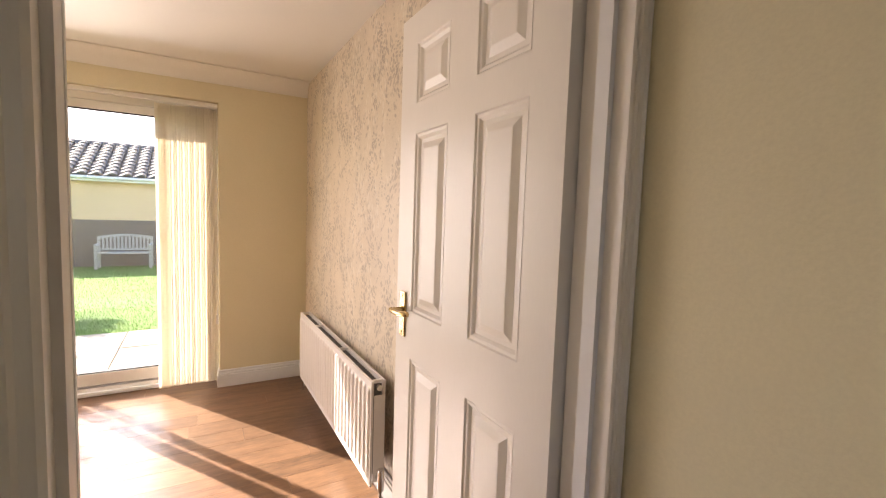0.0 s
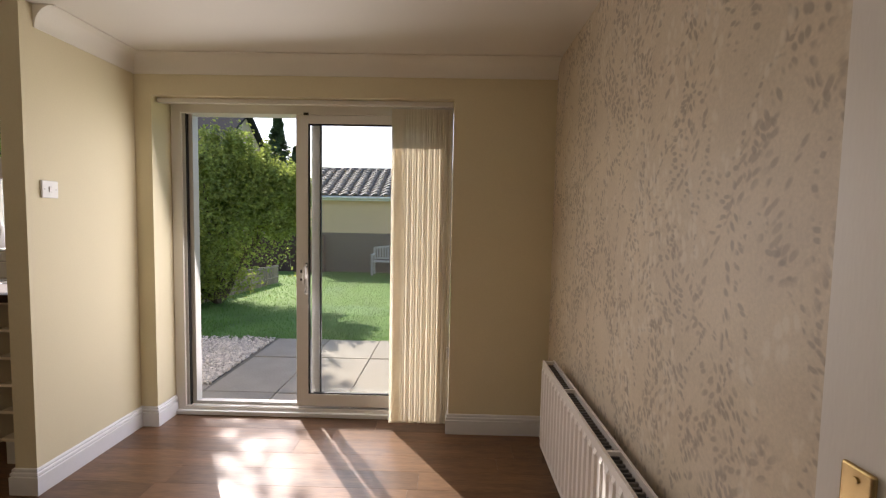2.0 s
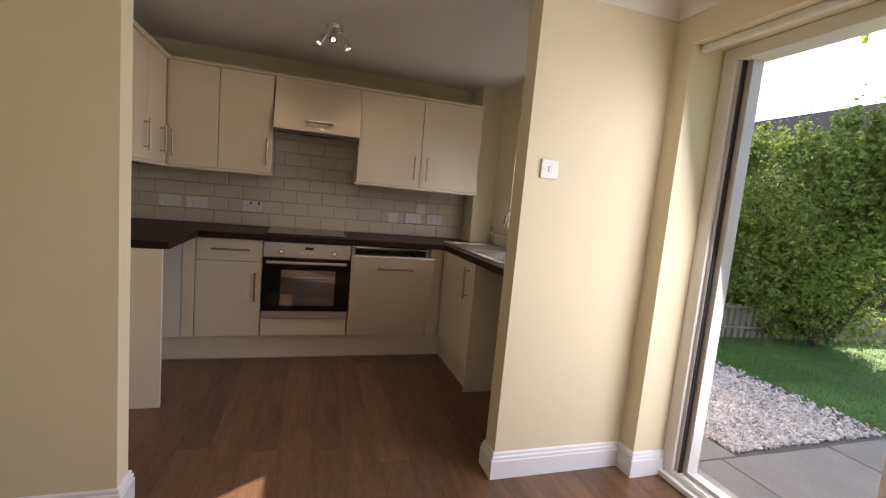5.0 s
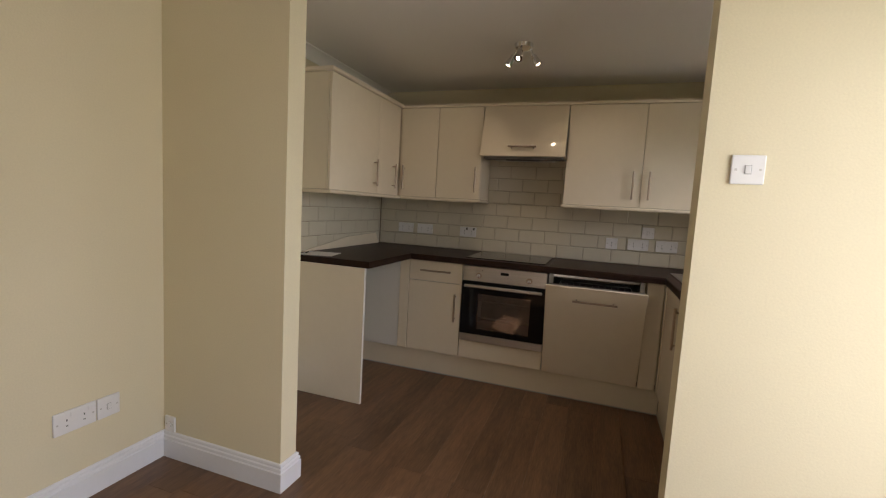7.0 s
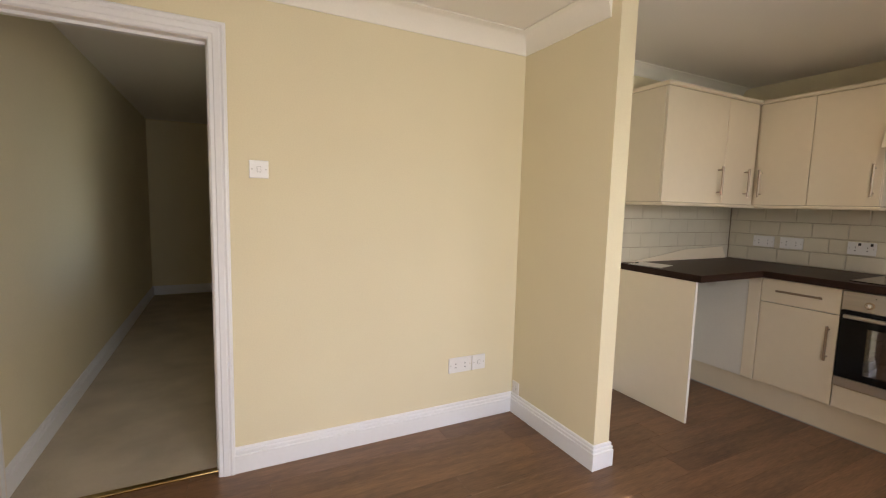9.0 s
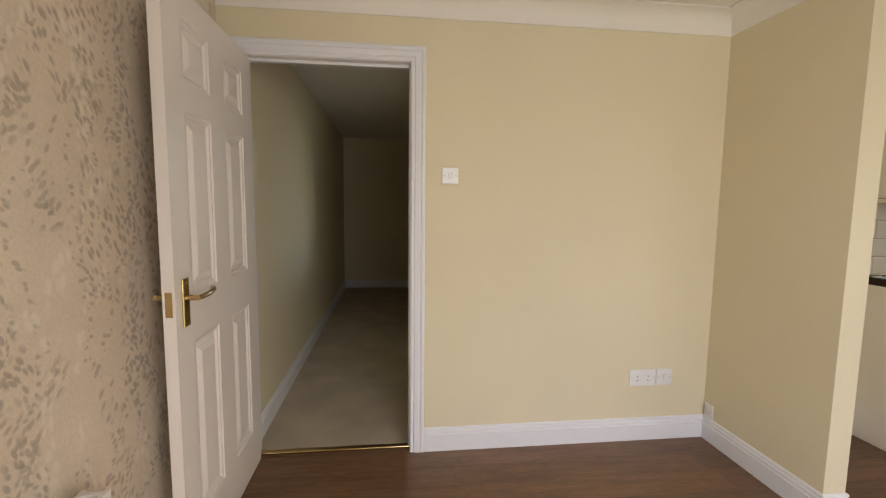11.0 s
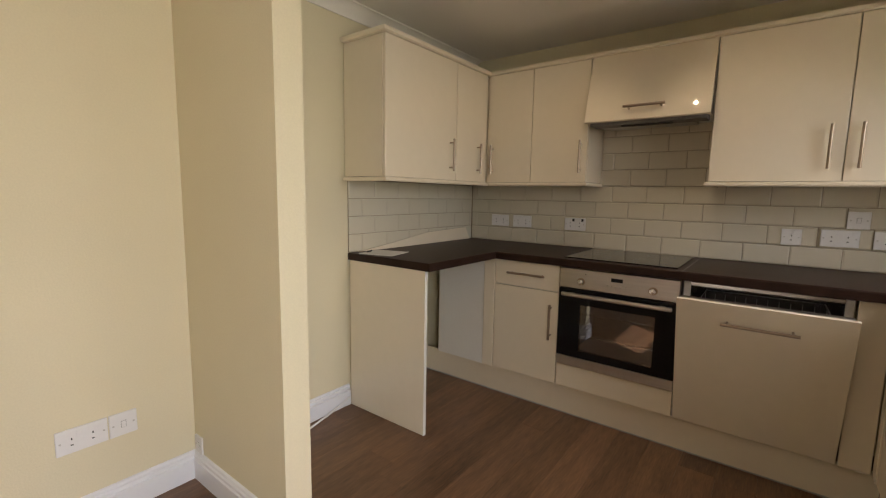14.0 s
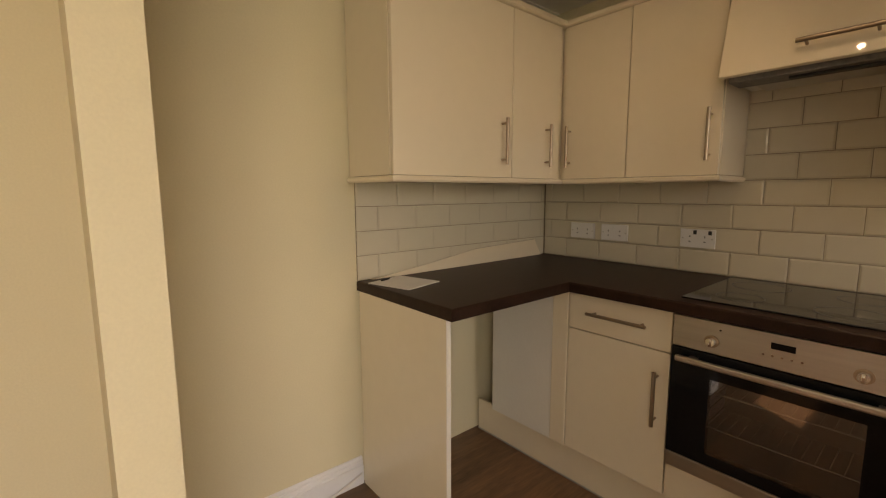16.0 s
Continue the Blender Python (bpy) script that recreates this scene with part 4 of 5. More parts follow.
HZ = 1.465
u = wall_unit("cream gloss wall cabinet with a bar handle", (-1.43, -0.822, 0.008, 0.292, UZ0, UZ1), (-1.13, 0.15, UZ0))
d = door_front(u, "door", -1.428, -0.824, 0.294, 0.312, UZ0, UZ1)
bar_handle(d, (-1.365, 0.312, HZ), (0, 0, 1), (0, 1, 0))
u = wall_unit("cream gloss corner wall cabinet with two doors", (WK + 0.008, -1.432, 0.008, 0.292, UZ0, UZ1), (-1.9, 0.2, UZ0))
part("body", one(WK + 0.008, FW - 0.02, 0.292, 0.628, UZ0, UZ1), CABINET, u)
d = door_front(u, "door", -1.768, -1.432, 0.294, 0.312, UZ0, UZ1)
bar_handle(d, (-1.66, 0.312, HZ), (0, 0, 1), (0, 1, 0))
d = door_front(u, "door", FW - 0.018, FW, 0.314, 0.628, UZ0, UZ1)
bar_handle(d, (FW, 0.355, HZ), (0, 0, 1), (1, 0, 0))
u = wall_unit("cream gloss wall cabinet beside the cooker hood", (WK + 0.008, FW - 0.02, 0.632, 0.984, UZ0, UZ1), (-1.93, 0.79, UZ0))
d = door_front(u, "door", FW - 0.018, FW, 0.632, 0.982, UZ0, UZ1)
bar_handle(d, (FW, 0.95, HZ), (0, 0, 1), (1, 0, 0))
u = wall_unit("cream gloss double wall cabinet with bar handles", (WK + 0.008, FW - 0.02, 1.6, 2.598, UZ0, UZ1), (-1.93, 2.09, UZ0))
for y0, y1, hy in ((1.601, 2.096, 2.045), (2.1, 2.597, 2.145)):
    d = door_front(u, "door", FW - 0.018, FW, y0, y1, UZ0, UZ1)
    bar_handle(d, (FW, hy, HZ), (0, 0, 1), (1, 0, 0))
ch = thing("cooker_hood", (-1.93, 1.28, 1.64), "built-in cooker hood behind a tilted cream flap", "cooker hood")
part("body", boxes((WK + 0.008, FW - 0.03, 0.99, 1.596, 1.65, UZ1)), CARCASS, ch)
part("filter", one(WK + 0.06, FW - 0.06, 1.05, 1.51, 1.635, 1.649), STEEL, ch, "grey metal grease filter")
part("visor", one(FW - 0.06, FW + 0.05, 1.01, 1.58, 1.625, 1.65, r=0.004), GRILLE, ch, "grey pull-out visor")
part("grip_slot", one(FW - 0.012, FW + 0.018, 1.17, 1.42, 1.617, 1.6255, r=0.003), DARK, ch, "dark grip slot")
fl = part("flap", turned(one(FW - 0.018, FW, 0.992, 1.597, 1.624, UZ1 - 0.002, r=0.0025), (FW - 0.018, 1.28, UZ1), "Y", -15), CABINET, ch)
tm = Matrix.Rotation(radians(-15), 3, "Y")
pv = Vector((FW - 0.018, 1.28, UZ1))
bar_handle(fl, pv + tm @ (Vector((FW, 1.3, 1.68)) - pv), (0, 1, 0), tm @ Vector((1, 0, 0)), 0.2)
# cornice above and light rail below
CORN = [(0.02, UZ1 + 0.001), (-0.018, UZ1 + 0.001), (-0.026, UZ1 + 0.006), (-0.026, UZ1 + 0.022), (0.02, UZ1 + 0.022)]
solid("cornice", sweep(bmesh.new(), CORN, [(FW - 0.012, 2.598), (FW - 0.012, 0.306), (-0.822, 0.306), (-0.822, 0.01)]), CABINET, "cream cornice along the tops of the wall cabinets", "cornice", at=(FW, 1.3, UZ1))
RAIL = [(0.016, UZ0 - 0.024), (-0.012, UZ0 - 0.024), (-0.018, UZ0 - 0.018), (-0.018, UZ0 - 0.008), (-0.013, UZ0 - 0.002), (0.016, UZ0 - 0.002)]
solid("light_rail", sweep(bmesh.new(), RAIL, [(WK + 0.012, 0.976), (FW - 0.004, 0.976), (FW - 0.004, 0.312), (-0.826, 0.312), (-0.826, 0.01)]), CABINET, "cream light rail below the wall cabinets", "light rail", at=(FW, 0.6, UZ0 - 0.036))
solid("light_rail", sweep(bmesh.new(), RAIL, [(FW - 0.004, 2.598), (FW - 0.004, 1.604), (WK + 0.012, 1.604)]), CABINET, "cream light rail below the double wall cabinet", "light rail", at=(FW, 2.1, UZ0 - 0.036))

# ---- sink and tap ----
sink = thing("sink", (-1.25, 2.53, 0.91), "stainless steel inset sink with drainer", "sink")
bm = boxes((-1.72, -0.62, 2.32, 2.36, 0.9105, 0.916), (-1.72, -0.62, 2.68, 2.74, 0.9105, 0.916), (-1.72, -1.66, 2.36, 2.68, 0.9105, 0.916), (-1.2, -0.62, 2.36, 2.68, 0.9105, 0.9135), r=0.0015)
part("rim", bm, STEEL, sink)
bm = boxes((-1.66, -1.655, 2.36, 2.68, 0.885, 0.914), (-1.205, -1.2, 2.36, 2.68, 0.885, 0.914), (-1.66, -1.2, 2.36, 2.365, 0.885, 0.914), (-1.66, -1.2, 2.675, 2.68, 0.885, 0.914), (-1.655, -1.205, 2.365, 2.675, 0.9102, 0.9115))
part("bowl", bm, STEEL, sink)
for i in range(9):
    part("drainer_rib", one(-1.15, -0.66, 2.385 + i * 0.034, 2.397 + i * 0.034, 0.9134, 0.9185, r=0.002), STEEL, sink)
tap = thing("mixer_tap", (-0.955, 2.66, 0.916), "chrome swan-neck kitchen mixer tap", "tap")
part("body", rod(rod(bmesh.new(), (-0.955, 2.66, 0.914), (-0.955, 2.66, 0.93), 0.027, 0.022, 20), (-0.955, 2.66, 0.93), (-0.955, 2.66, 1.03), 0.017, 0.015, 20), CHROME, tap, smooth=True)
pts = [(-0.955, 2.66, 1.02), (-0.955, 2.66, 1.12)]
for k in range(13):
    a = radians(180 * k / 12)
    pts.append((-0.955 - 0.147 * (1 - math.cos(a)), 2.655 - 0.02 * k / 12, 1.13 + 0.1 * math.sin(a)))
pts.append((-1.249, 2.635, 1.08))
part("spout", tube(bmesh.new(), pts, 0.0105, 12), CHROME, tap, smooth=True)
for s in (-1, 1):
    part("lever", rod(rod(bmesh.new(), (-0.955, 2.66, 0.985), (-0.955 + s * 0.045, 2.65, 0.992), 0.012), (-0.955 + s * 0.045, 2.65, 0.992), (-0.955 + s * 0.085, 2.625, 1.012), 0.006, 0.004), CHROME, tap, smooth=True)

LEVELS.clear()

# ---- kitchen window ----
win = thing("window_1", (-1.06, 2.98, 1.05), "white casement window over the sink with a top light", "window", kind="structure")
part("window_frame", boxes((-1.498, -1.44, 2.95, 3.01, 1.052, 2.018), (-0.68, -0.622, 2.95, 3.01, 1.052, 2.018), (-1.44, -0.68, 2.95, 3.01, 1.052, 1.11), (-1.44, -0.68, 2.95, 3.01, 1.96, 2.018), (-1.44, -0.68, 2.95, 3.01, 1.54, 1.585), (-1.08, -1.035, 2.95, 3.01, 1.11, 1.54), r=0.003), UPVC, win)
for x0, x1, z0, z1 in ((-1.44, -1.08, 1.11, 1.54), (-1.035, -0.68, 1.11, 1.54), (-1.44, -0.68, 1.585, 1.96)):
    s = part("sash", ring_y(2.94, 2.99, (x0, x1, z0, z1), (x0 + 0.045, x1 - 0.045, z0 + 0.045, z1 - 0.045), 0.003), UPVC, win)
    g = part("pane", one(x0 + 0.045, x1 - 0.045, 2.963, 2.967, z0 + 0.045, z1 - 0.045), PANE, s)
    g.visible_shadow = False
solid("window_sill", one(-1.5, -0.62, N - 0.006, 2.949, 1.0505, 1.064, r=0.003), GLOSS_WHITE, "white tiled kitchen window sill", "sill", kind="structure")
rb = thing("roller_blind", (-1.06, 2.86, 1.95), "grey roller blind rolled up in the window head", "blind")
part("roll", rod(bmesh.new(), (-1.47, 2.87, 1.965), (-0.64, 2.87, 1.965), 0.032, seg=20), GROUT, rb, smooth=True)
part("hem_bar", one(-1.46, -0.65, 2.845, 2.855, 1.9, 1.95, r=0.002), GROUT, rb)
bm = rod(bmesh.new(), (-1.06, 2.87, 1.0645), (-1.06, 2.87, 1.115), 0.04, 0.06, 20)
solid("bowl", bm, RED, "small red plastic bowl on the window sill", "bowl", at=(-1.06, 2.87, 1.0645), smooth=True)
bt = thing("washing_up_bottle", (-0.93, 2.87, 1.0645), "white plastic bottle on the window sill", "bottle")
part("body", rod(rod(bmesh.new(), (-0.93, 2.87, 1.0645), (-0.93, 2.87, 1.2), 0.03, 0.028, 18), (-0.93, 2.87, 1.2), (-0.93, 2.87, 1.24), 0.028, 0.012, 18), PLASTIC, bt, smooth=True)
part("cap", rod(bmesh.new(), (-0.93, 2.87, 1.24), (-0.93, 2.87, 1.265), 0.011, 0.008), PLASTIC, bt, smooth=True)

# ---- ceiling spotlight ----
sp = thing("ceiling_spotlight", (-1.18, 1.355, H), "chrome ceiling spotlight cluster with three lamps", "spotlight")
part("ceiling_plate", rod(bmesh.new(), (-1.18, 1.355, H - 0.022), (-1.18, 1.355, H - 0.0005), 0.05, 0.055, 24), CHROME, sp, smooth=True)
for k, (dx, dy) in enumerate(((0.07, -0.01), (-0.02, -0.075), (-0.03, 0.07))):
    tip = Vector((-1.18 + dx * 1.2, 1.355 + dy * 1.2, H - 0.105))
    root = Vector((-1.18 + dx * 0.75, 1.355 + dy * 0.75, H - 0.055))
    d = (tip - root).normalized()
    arm = part("arm", rod(bmesh.new(), (-1.18 + dx * 0.5, 1.355 + dy * 0.5, H - 0.02), root, 0.006), CHROME, sp, smooth=True)
    hd = part("spot_head", rod(bmesh.new(), root, tip, 0.015, 0.024, 18), CHROME, sp, smooth=True)
    part("lamp", rod(bmesh.new(), tip, tip + d * 0.003, 0.011, 0.01, 18), LAMP, hd, "glowing warm lamp face")
    bulb = new("spot_lamp", bpy.data.lights.new("spot_lamp", "SPOT"))
    bulb.data.energy, bulb.data.spot_size, bulb.data.spot_blend, bulb.data.shadow_soft_size, bulb.data.color = 1.2, radians(125), 0.7, 0.006, (1.0, 0.78, 0.52)
    bulb.matrix_world = look(tip + d * 0.012, tip + d)

# ---- small loose things ----
LEVELS[:] = UNIT_LEVELS
solid("leaflet", turned(one(-1.06, -0.87, 0.06, 0.27, 0.9105, 0.9135), (-0.96, 0.16, 0.91), "Z", 14), PAPER, "white paper leaflet lying on the worktop", "leaflet", at=(-0.96, 0.16, 0.9105))
solid("pen", tube(bmesh.new(), [(-0.95, 0.08, 0.918), (-0.9, 0.1, 0.918)], 0.004, 8), DARK, "black pen lying on the leaflet", "pen", at=(-0.92, 0.09, 0.9145), smooth=True)
bm = bmesh.new()
f = bm.faces.new([bm.verts.new((x, 0.018, z)) for x, z in ((-0.9, 0.9105), (-2.02, 0.9105), (-1.96, 1.0), (-1.5, 0.985), (-1.2, 0.945))])
ex = bmesh.ops.extrude_face_region(bm, geom=[f])
bmesh.ops.translate(bm, verts=[v for v in ex["geom"] if isinstance(v, bmesh.types.BMVert)], vec=(0, 0.012, 0))
bmesh.ops.recalc_face_normals(bm, faces=bm.faces)
solid("board_offcut", bm, CABINET, "cream board offcut leaning against the tiles", "offcut", at=(-1.6, 0.024, 0.9105))
cab = [(-0.12, 0.06, 0.006), (-0.25, 0.09, 0.006), (-0.42, 0.1, 0.006), (-0.55, 0.06, 0.006), (-0.66, 0.035, 0.008), (-0.76, 0.03, 0.03), (-0.83, 0.026, 0.05)]
solid("cable", tube(bmesh.new(), cab, 0.005, 8), PLASTIC, "loose white cable lying along the skirting", "cable", at=(-0.4, 0.06, 0.001), smooth=True)

LEVELS.clear()

# ---- the garden ----
G = -0.12


def ground_z(y):
    return G if y < 5.2 else G - 0.26 * min(1.0, (y - 5.2) / 8.6)


bm = bmesh.new()
ys = [3.12, 3.5, 4.3, 5.2, 6.5, 8, 10, 12, 13.8, 18, 40, 150, 600]
xs = [-600, -150, -40, -12, -6, -3, -1, 1, 3, 6, 12, 40, 150, 600]
grid = [[bm.verts.new((x, y, ground_z(y) - 0.02)) for x in xs] for y in ys]
for a, b in zip(grid, grid[1:]):
    for j in range(len(xs) - 1):
        bm.faces.new((a[j], a[j + 1], b[j + 1], b[j]))
solid("ground", bm, LAWN, "green mown lawn sloping gently away", "lawn", kind="structure", smooth=True)

patio = thing("pavement", (0.8, 4.1, G), "pale concrete slab patio outside the door", "patio", kind="structure")
part("bed", boxes((-2.6, 3.6, 3.12, 3.758, -0.3, G - 0.012), (-0.12, 3.6, 3.758, 5.2, -0.3, G - 0.012)), SOIL, patio, "dark earth joints")
bm = bmesh.new()
bm.faces.new([bm.verts.new((x, y, G - 0.011)) for x, y in ((-0.119, 3.757), (-0.119, 5.25), (-1.62, 5.25), (-0.8, 3.757))])
bmesh.ops.recalc_face_normals(bm, faces=bm.faces)
part("gravel_bed", bm, SOIL, patio, "earth under the gravel")
slab_me = {}
rnd = random.Random(8)
for i in range(-4, 6):
    for j, (y0, y1) in enumerate(((3.245, 3.62), (3.63, 4.525), (4.535, 5.19))):
        x0 = -0.1 + i * 0.59
        if j and i < 0:
            continue
        if i < 0:
            y1 = 3.75
        k = (j, i < 0)
        if k not in slab_me:
            b = one(0, 0.582, 0, y1 - y0, -0.05, 0, r=0.006)
            slab_me[k] = mesh_of("slab", b, SLAB)
        ob = new("slab", slab_me[k])
        ob.parent = patio
        ob.matrix_local = Matrix.Translation(-BASE[patio]) @ pose(x0, y0, G + rnd.uniform(-0.003, 0.004), rnd.uniform(-0.3, 0.3), rnd.uniform(-0.3, 0.3), 0)


def scatter(n, place, shape_verts, shape_faces, seed):
    """Many small bodies in one mesh. place(rnd) gives a matrix or None."""
    r = random.Random(seed)
    vs, fs = [], []
    while n > 0:
        m = place(r)
        n -= 1
        if m is None:
            continue
        k = len(vs)
        vs += [tuple(m @ Vector(v)) for v in shape_verts]
        fs += [tuple(k + i for i in f) for f in shape_faces]
    me = bpy.data.meshes.new("scatter")
    me.from_pydata(vs, [], fs)
    return me


OCT_V = ((1, 0, 0), (-1, 0, 0), (0, 1, 0), (0, -1, 0), (0, 0, 0.7), (0, 0, -0.7), (0.6, 0.6, 0.35), (-0.6, 0.55, 0.3))
OCT_F = ((0, 6, 4), (6, 2, 4), (2, 7, 4), (7, 1, 4), (1, 3, 4), (3, 0, 4), (0, 2, 6), (2, 1, 7), (2, 0, 5), (1, 2, 5), (3, 1, 5), (0, 3, 5))


def pebble(r):
    y = r.uniform(3.77, 5.25)
    left = -0.75 - (y - 3.77) * 0.55
    if y > 4.9:
        if r.random() < (y - 4.9) / 0.35:
            return None
    x = r.uniform(left, -0.15)
    s = r.uniform(0.008, 0.02)
    return pose(x, y, G - 0.005 + r.uniform(0, 0.012), r.uniform(-60, 60), r.uniform(-60, 60), r.uniform(0, 360)) @ Matrix.Diagonal((s * r.uniform(0.9, 1.5), s, s * 0.8, 1))


me = scatter(8500, pebble, OCT_V, OCT_F, 3)
me.materials.append(STONE)
gravel = tagged(new("gravel", me), "buff and pink gravel bed beside the patio", "gravel", kind="stuff")


def blade(r):
    y = 5.17 + 8.45 * r.random() ** 1.8
    x = r.uniform(-2.6 - (y - 5) * 0.25, 2.6)
    s = r.uniform(0.02, 0.045) * (1.0 + (y - 5) * 0.05)
    return pose(x, y, ground_z(y) - 0.022, r.uniform(-30, 30), r.uniform(-30, 30), r.uniform(0, 360)) @ Matrix.Diagonal((s * 0.2, 1, s, 1))


me = scatter(42000, blade, ((-0.4, 0, 0), (0.4, 0, 0), (0.1, 0.012, 1)), ((0, 1, 2),), 5)
me.materials.append(BLADE)
tagged(new("grass", me), "short green grass blades", "grass", kind="stuff")


def blade_left(r):
    y = r.uniform(3.8, 6.2)
    left = -0.78 - (y - 3.77) * 0.55
    x = left - r.random() ** 1.5 * 2.4 if y < 5.2 else r.uniform(-4.5, -1.0)
    s = r.uniform(0.03, 0.065)
    return pose(x, y, ground_z(y) - 0.022, r.uniform(-30, 30), r.uniform(-30, 30), r.uniform(0, 360)) @ Matrix.Diagonal((s * 0.2, 1, s, 1))


me = scatter(9000, blade_left, ((-0.4, 0, 0), (0.4, 0, 0), (0.1, 0.012, 1)), ((0, 1, 2),), 6)
me.materials.append(BLADE)
tagged(new("grass", me), "short green grass beside the gravel", "grass", kind="stuff")

LEAF_V = ((0, 0, 0), (0.32, 0.45, 0.08), (0, 1, 0), (-0.32, 0.45, 0.08))
LEAF_F = ((0, 1, 2), (0, 2, 3))


def crown(clumps, size):
    """Leaves on the outside of uneven clumps; clumps are (x, y, z, rx, rz, weight)."""
    total = sum(c[5] for c in clumps)

    def place(r):
        k = r.uniform(0, total)
        for c in clumps:
            k -= c[5]
            if k <= 0:
                break
        d = Vector((r.gauss(0, 1), r.gauss(0, 1), r.gauss(0, 1))).normalized()
        lump = 0.78 + 0.75 * noise.noise(d * 2.3 + Vector(c[:3])) + 0.55 * noise.noise(d * 5 + Vector(c[:3])) + 0.25 * noise.noise(d * 13 + Vector(c[:3]))
        rad_ = lump * (0.3 + 0.75 * r.random() ** 0.6) * (1.0 + (0.3 * r.random() if r.random() < 0.06 else 0.0))
        s = size * r.uniform(0.6, 1.4)
        return pose(c[0] + d.x * c[3] * rad_, c[1] + d.y * c[3] * rad_, max(c[2] + d.z * c[4] * rad_, ground_z(c[1]) + 0.1), r.uniform(-80, 80), r.uniform(-80, 80), r.uniform(0, 360)) @ Matrix.Scale(s, 4)
    return place


def limbs(root, tips, r0):
    """Crooked limbs from one root to the tips, with fine side twigs."""
    bm = bmesh.new()
    root = Vector(root)
    r = random.Random(len(tips) * 7 + int(r0 * 1000))
    for t in tips:
        t = Vector(t)
        span = (t - root).length
        way = [root.lerp(t, k / 7) + Vector((r.gauss(0, 1), r.gauss(0, 1), r.gauss(0, 0.6))) * span * (0.022 if 0 < k < 7 else 0) + Vector((0, 0, 0.1 * math.sin(math.pi * k / 7))) for k in range(8)]
        for k in range(7):
            rod(bm, way[k], way[k + 1], r0 * (1 - 0.13 * k), r0 * (1 - 0.13 * (k + 1)), 6)
            for q in range(3 if k > 2 else 0):
                a = way[k].lerp(way[k + 1], r.random())
                e = a + Vector((r.gauss(0, 0.16), r.gauss(0, 0.16), 0.12 + r.random() * 0.2))
                mid = a.lerp(e, 0.5) + Vector((r.gauss(0, 0.03), r.gauss(0, 0.03), 0))
                rod(bm, a, mid, r0 * 0.25, r0 * 0.15, 5)
                rod(bm, mid, e, r0 * 0.15, r0 * 0.05, 5)
    return bm


def tree(name, at, clumps, n, size, tips, r0, leaf_mat, label, category, seed, fork=None):
    """A shrub with limbs from the ground, or, with a fork, a tree with one tapered trunk up to it."""
    ob = thing(name, at, label, category)
    bm = limbs(fork or at, tips, r0)
    if fork:
        a, b = Vector(at), Vector(fork)
        tube_way = [a.lerp(b, k / 6) + Vector((0.06 * math.sin(2.1 * k), 0.05 * math.cos(1.7 * k), 0)) for k in range(1, 6)]
        for p, q, k in zip([a] + tube_way, tube_way + [b], range(6)):
            rod(bm, p, q, 0.11 - 0.011 * k, 0.099 - 0.011 * k, 10)
    part("trunk", bm, BARK, ob)
    me = scatter(n, crown(clumps, size), LEAF_V, LEAF_F, seed)
    me.transform(Matrix.Translation(-Vector(at)))
    me.materials.append(leaf_mat)
    c = new("crown", me)
    c.parent = ob
    return ob


shoots = []
rs = random.Random(31)
for k in range(70):
    a = rs.uniform(0, math.tau)
    if rs.random() < 0.55:
        shoots.append((-2.1 + rs.uniform(-1.6, 0.9), 7.7 + rs.uniform(-0.5, 0.4), 2.25 + rs.uniform(-0.25, 0.35), rs.uniform(0.05, 0.14), rs.uniform(0.18, 0.36), 0.05))
    else:
        shoots.append((-0.95 + rs.uniform(-0.25, 0.3), 7.9 + rs.uniform(-0.4, 0.3), rs.uniform(0.9, 2.1), rs.uniform(0.1, 0.24), rs.uniform(0.12, 0.26), 0.05))
tree("bush", (-2.1, 7.6, ground_z(7.6)), [(-1.95, 7.8, 1.5, 1.15, 1.05, 3), (-1.7, 8.1, 1.45, 0.9, 0.6, 1.4), (-2.9, 7.1, 1.2, 1.2, 1.15, 3), (-3.2, 7.4, 0.6, 1.1, 0.7, 2), (-4.0, 6.9, 1.2, 1.2, 1.15, 2), (-2.2, 7.7, 2.15, 0.75, 0.5, 1), (-1.5, 7.7, 2.05, 0.35, 0.45, 0.4), (-1.0, 7.9, 1.5, 0.4, 0.5, 0.4), (-3.0, 7.2, 2.25, 0.4, 0.4, 0.4), (-3.3, 7.2, 0.15, 0.9, 0.45, 1), (-2.5, 7.35, 0.4, 0.9, 0.75, 2.8), (-2.9, 6.8, 0.45, 0.8, 0.7, 2.2), (-3.7, 6.6, 0.5, 0.9, 0.8, 2), (-4.7, 6.6, 0.6, 0.9, 0.9, 2), (-2.4, 8.1, 0.5, 0.6, 0.6, 1.0), (-1.15, 8.0, 2.0, 0.35, 0.35, 0.3)] + shoots,
     150000, 0.052, [(-1.9, 7.9, 1.8), (-1.4, 8.1, 1.2), (-2.9, 7.1, 1.7), (-2.3, 7.4, 2.2), (-3.6, 6.9, 1.5)], 0.06, LEAF, "large bright green garden bush", "bush", 11)
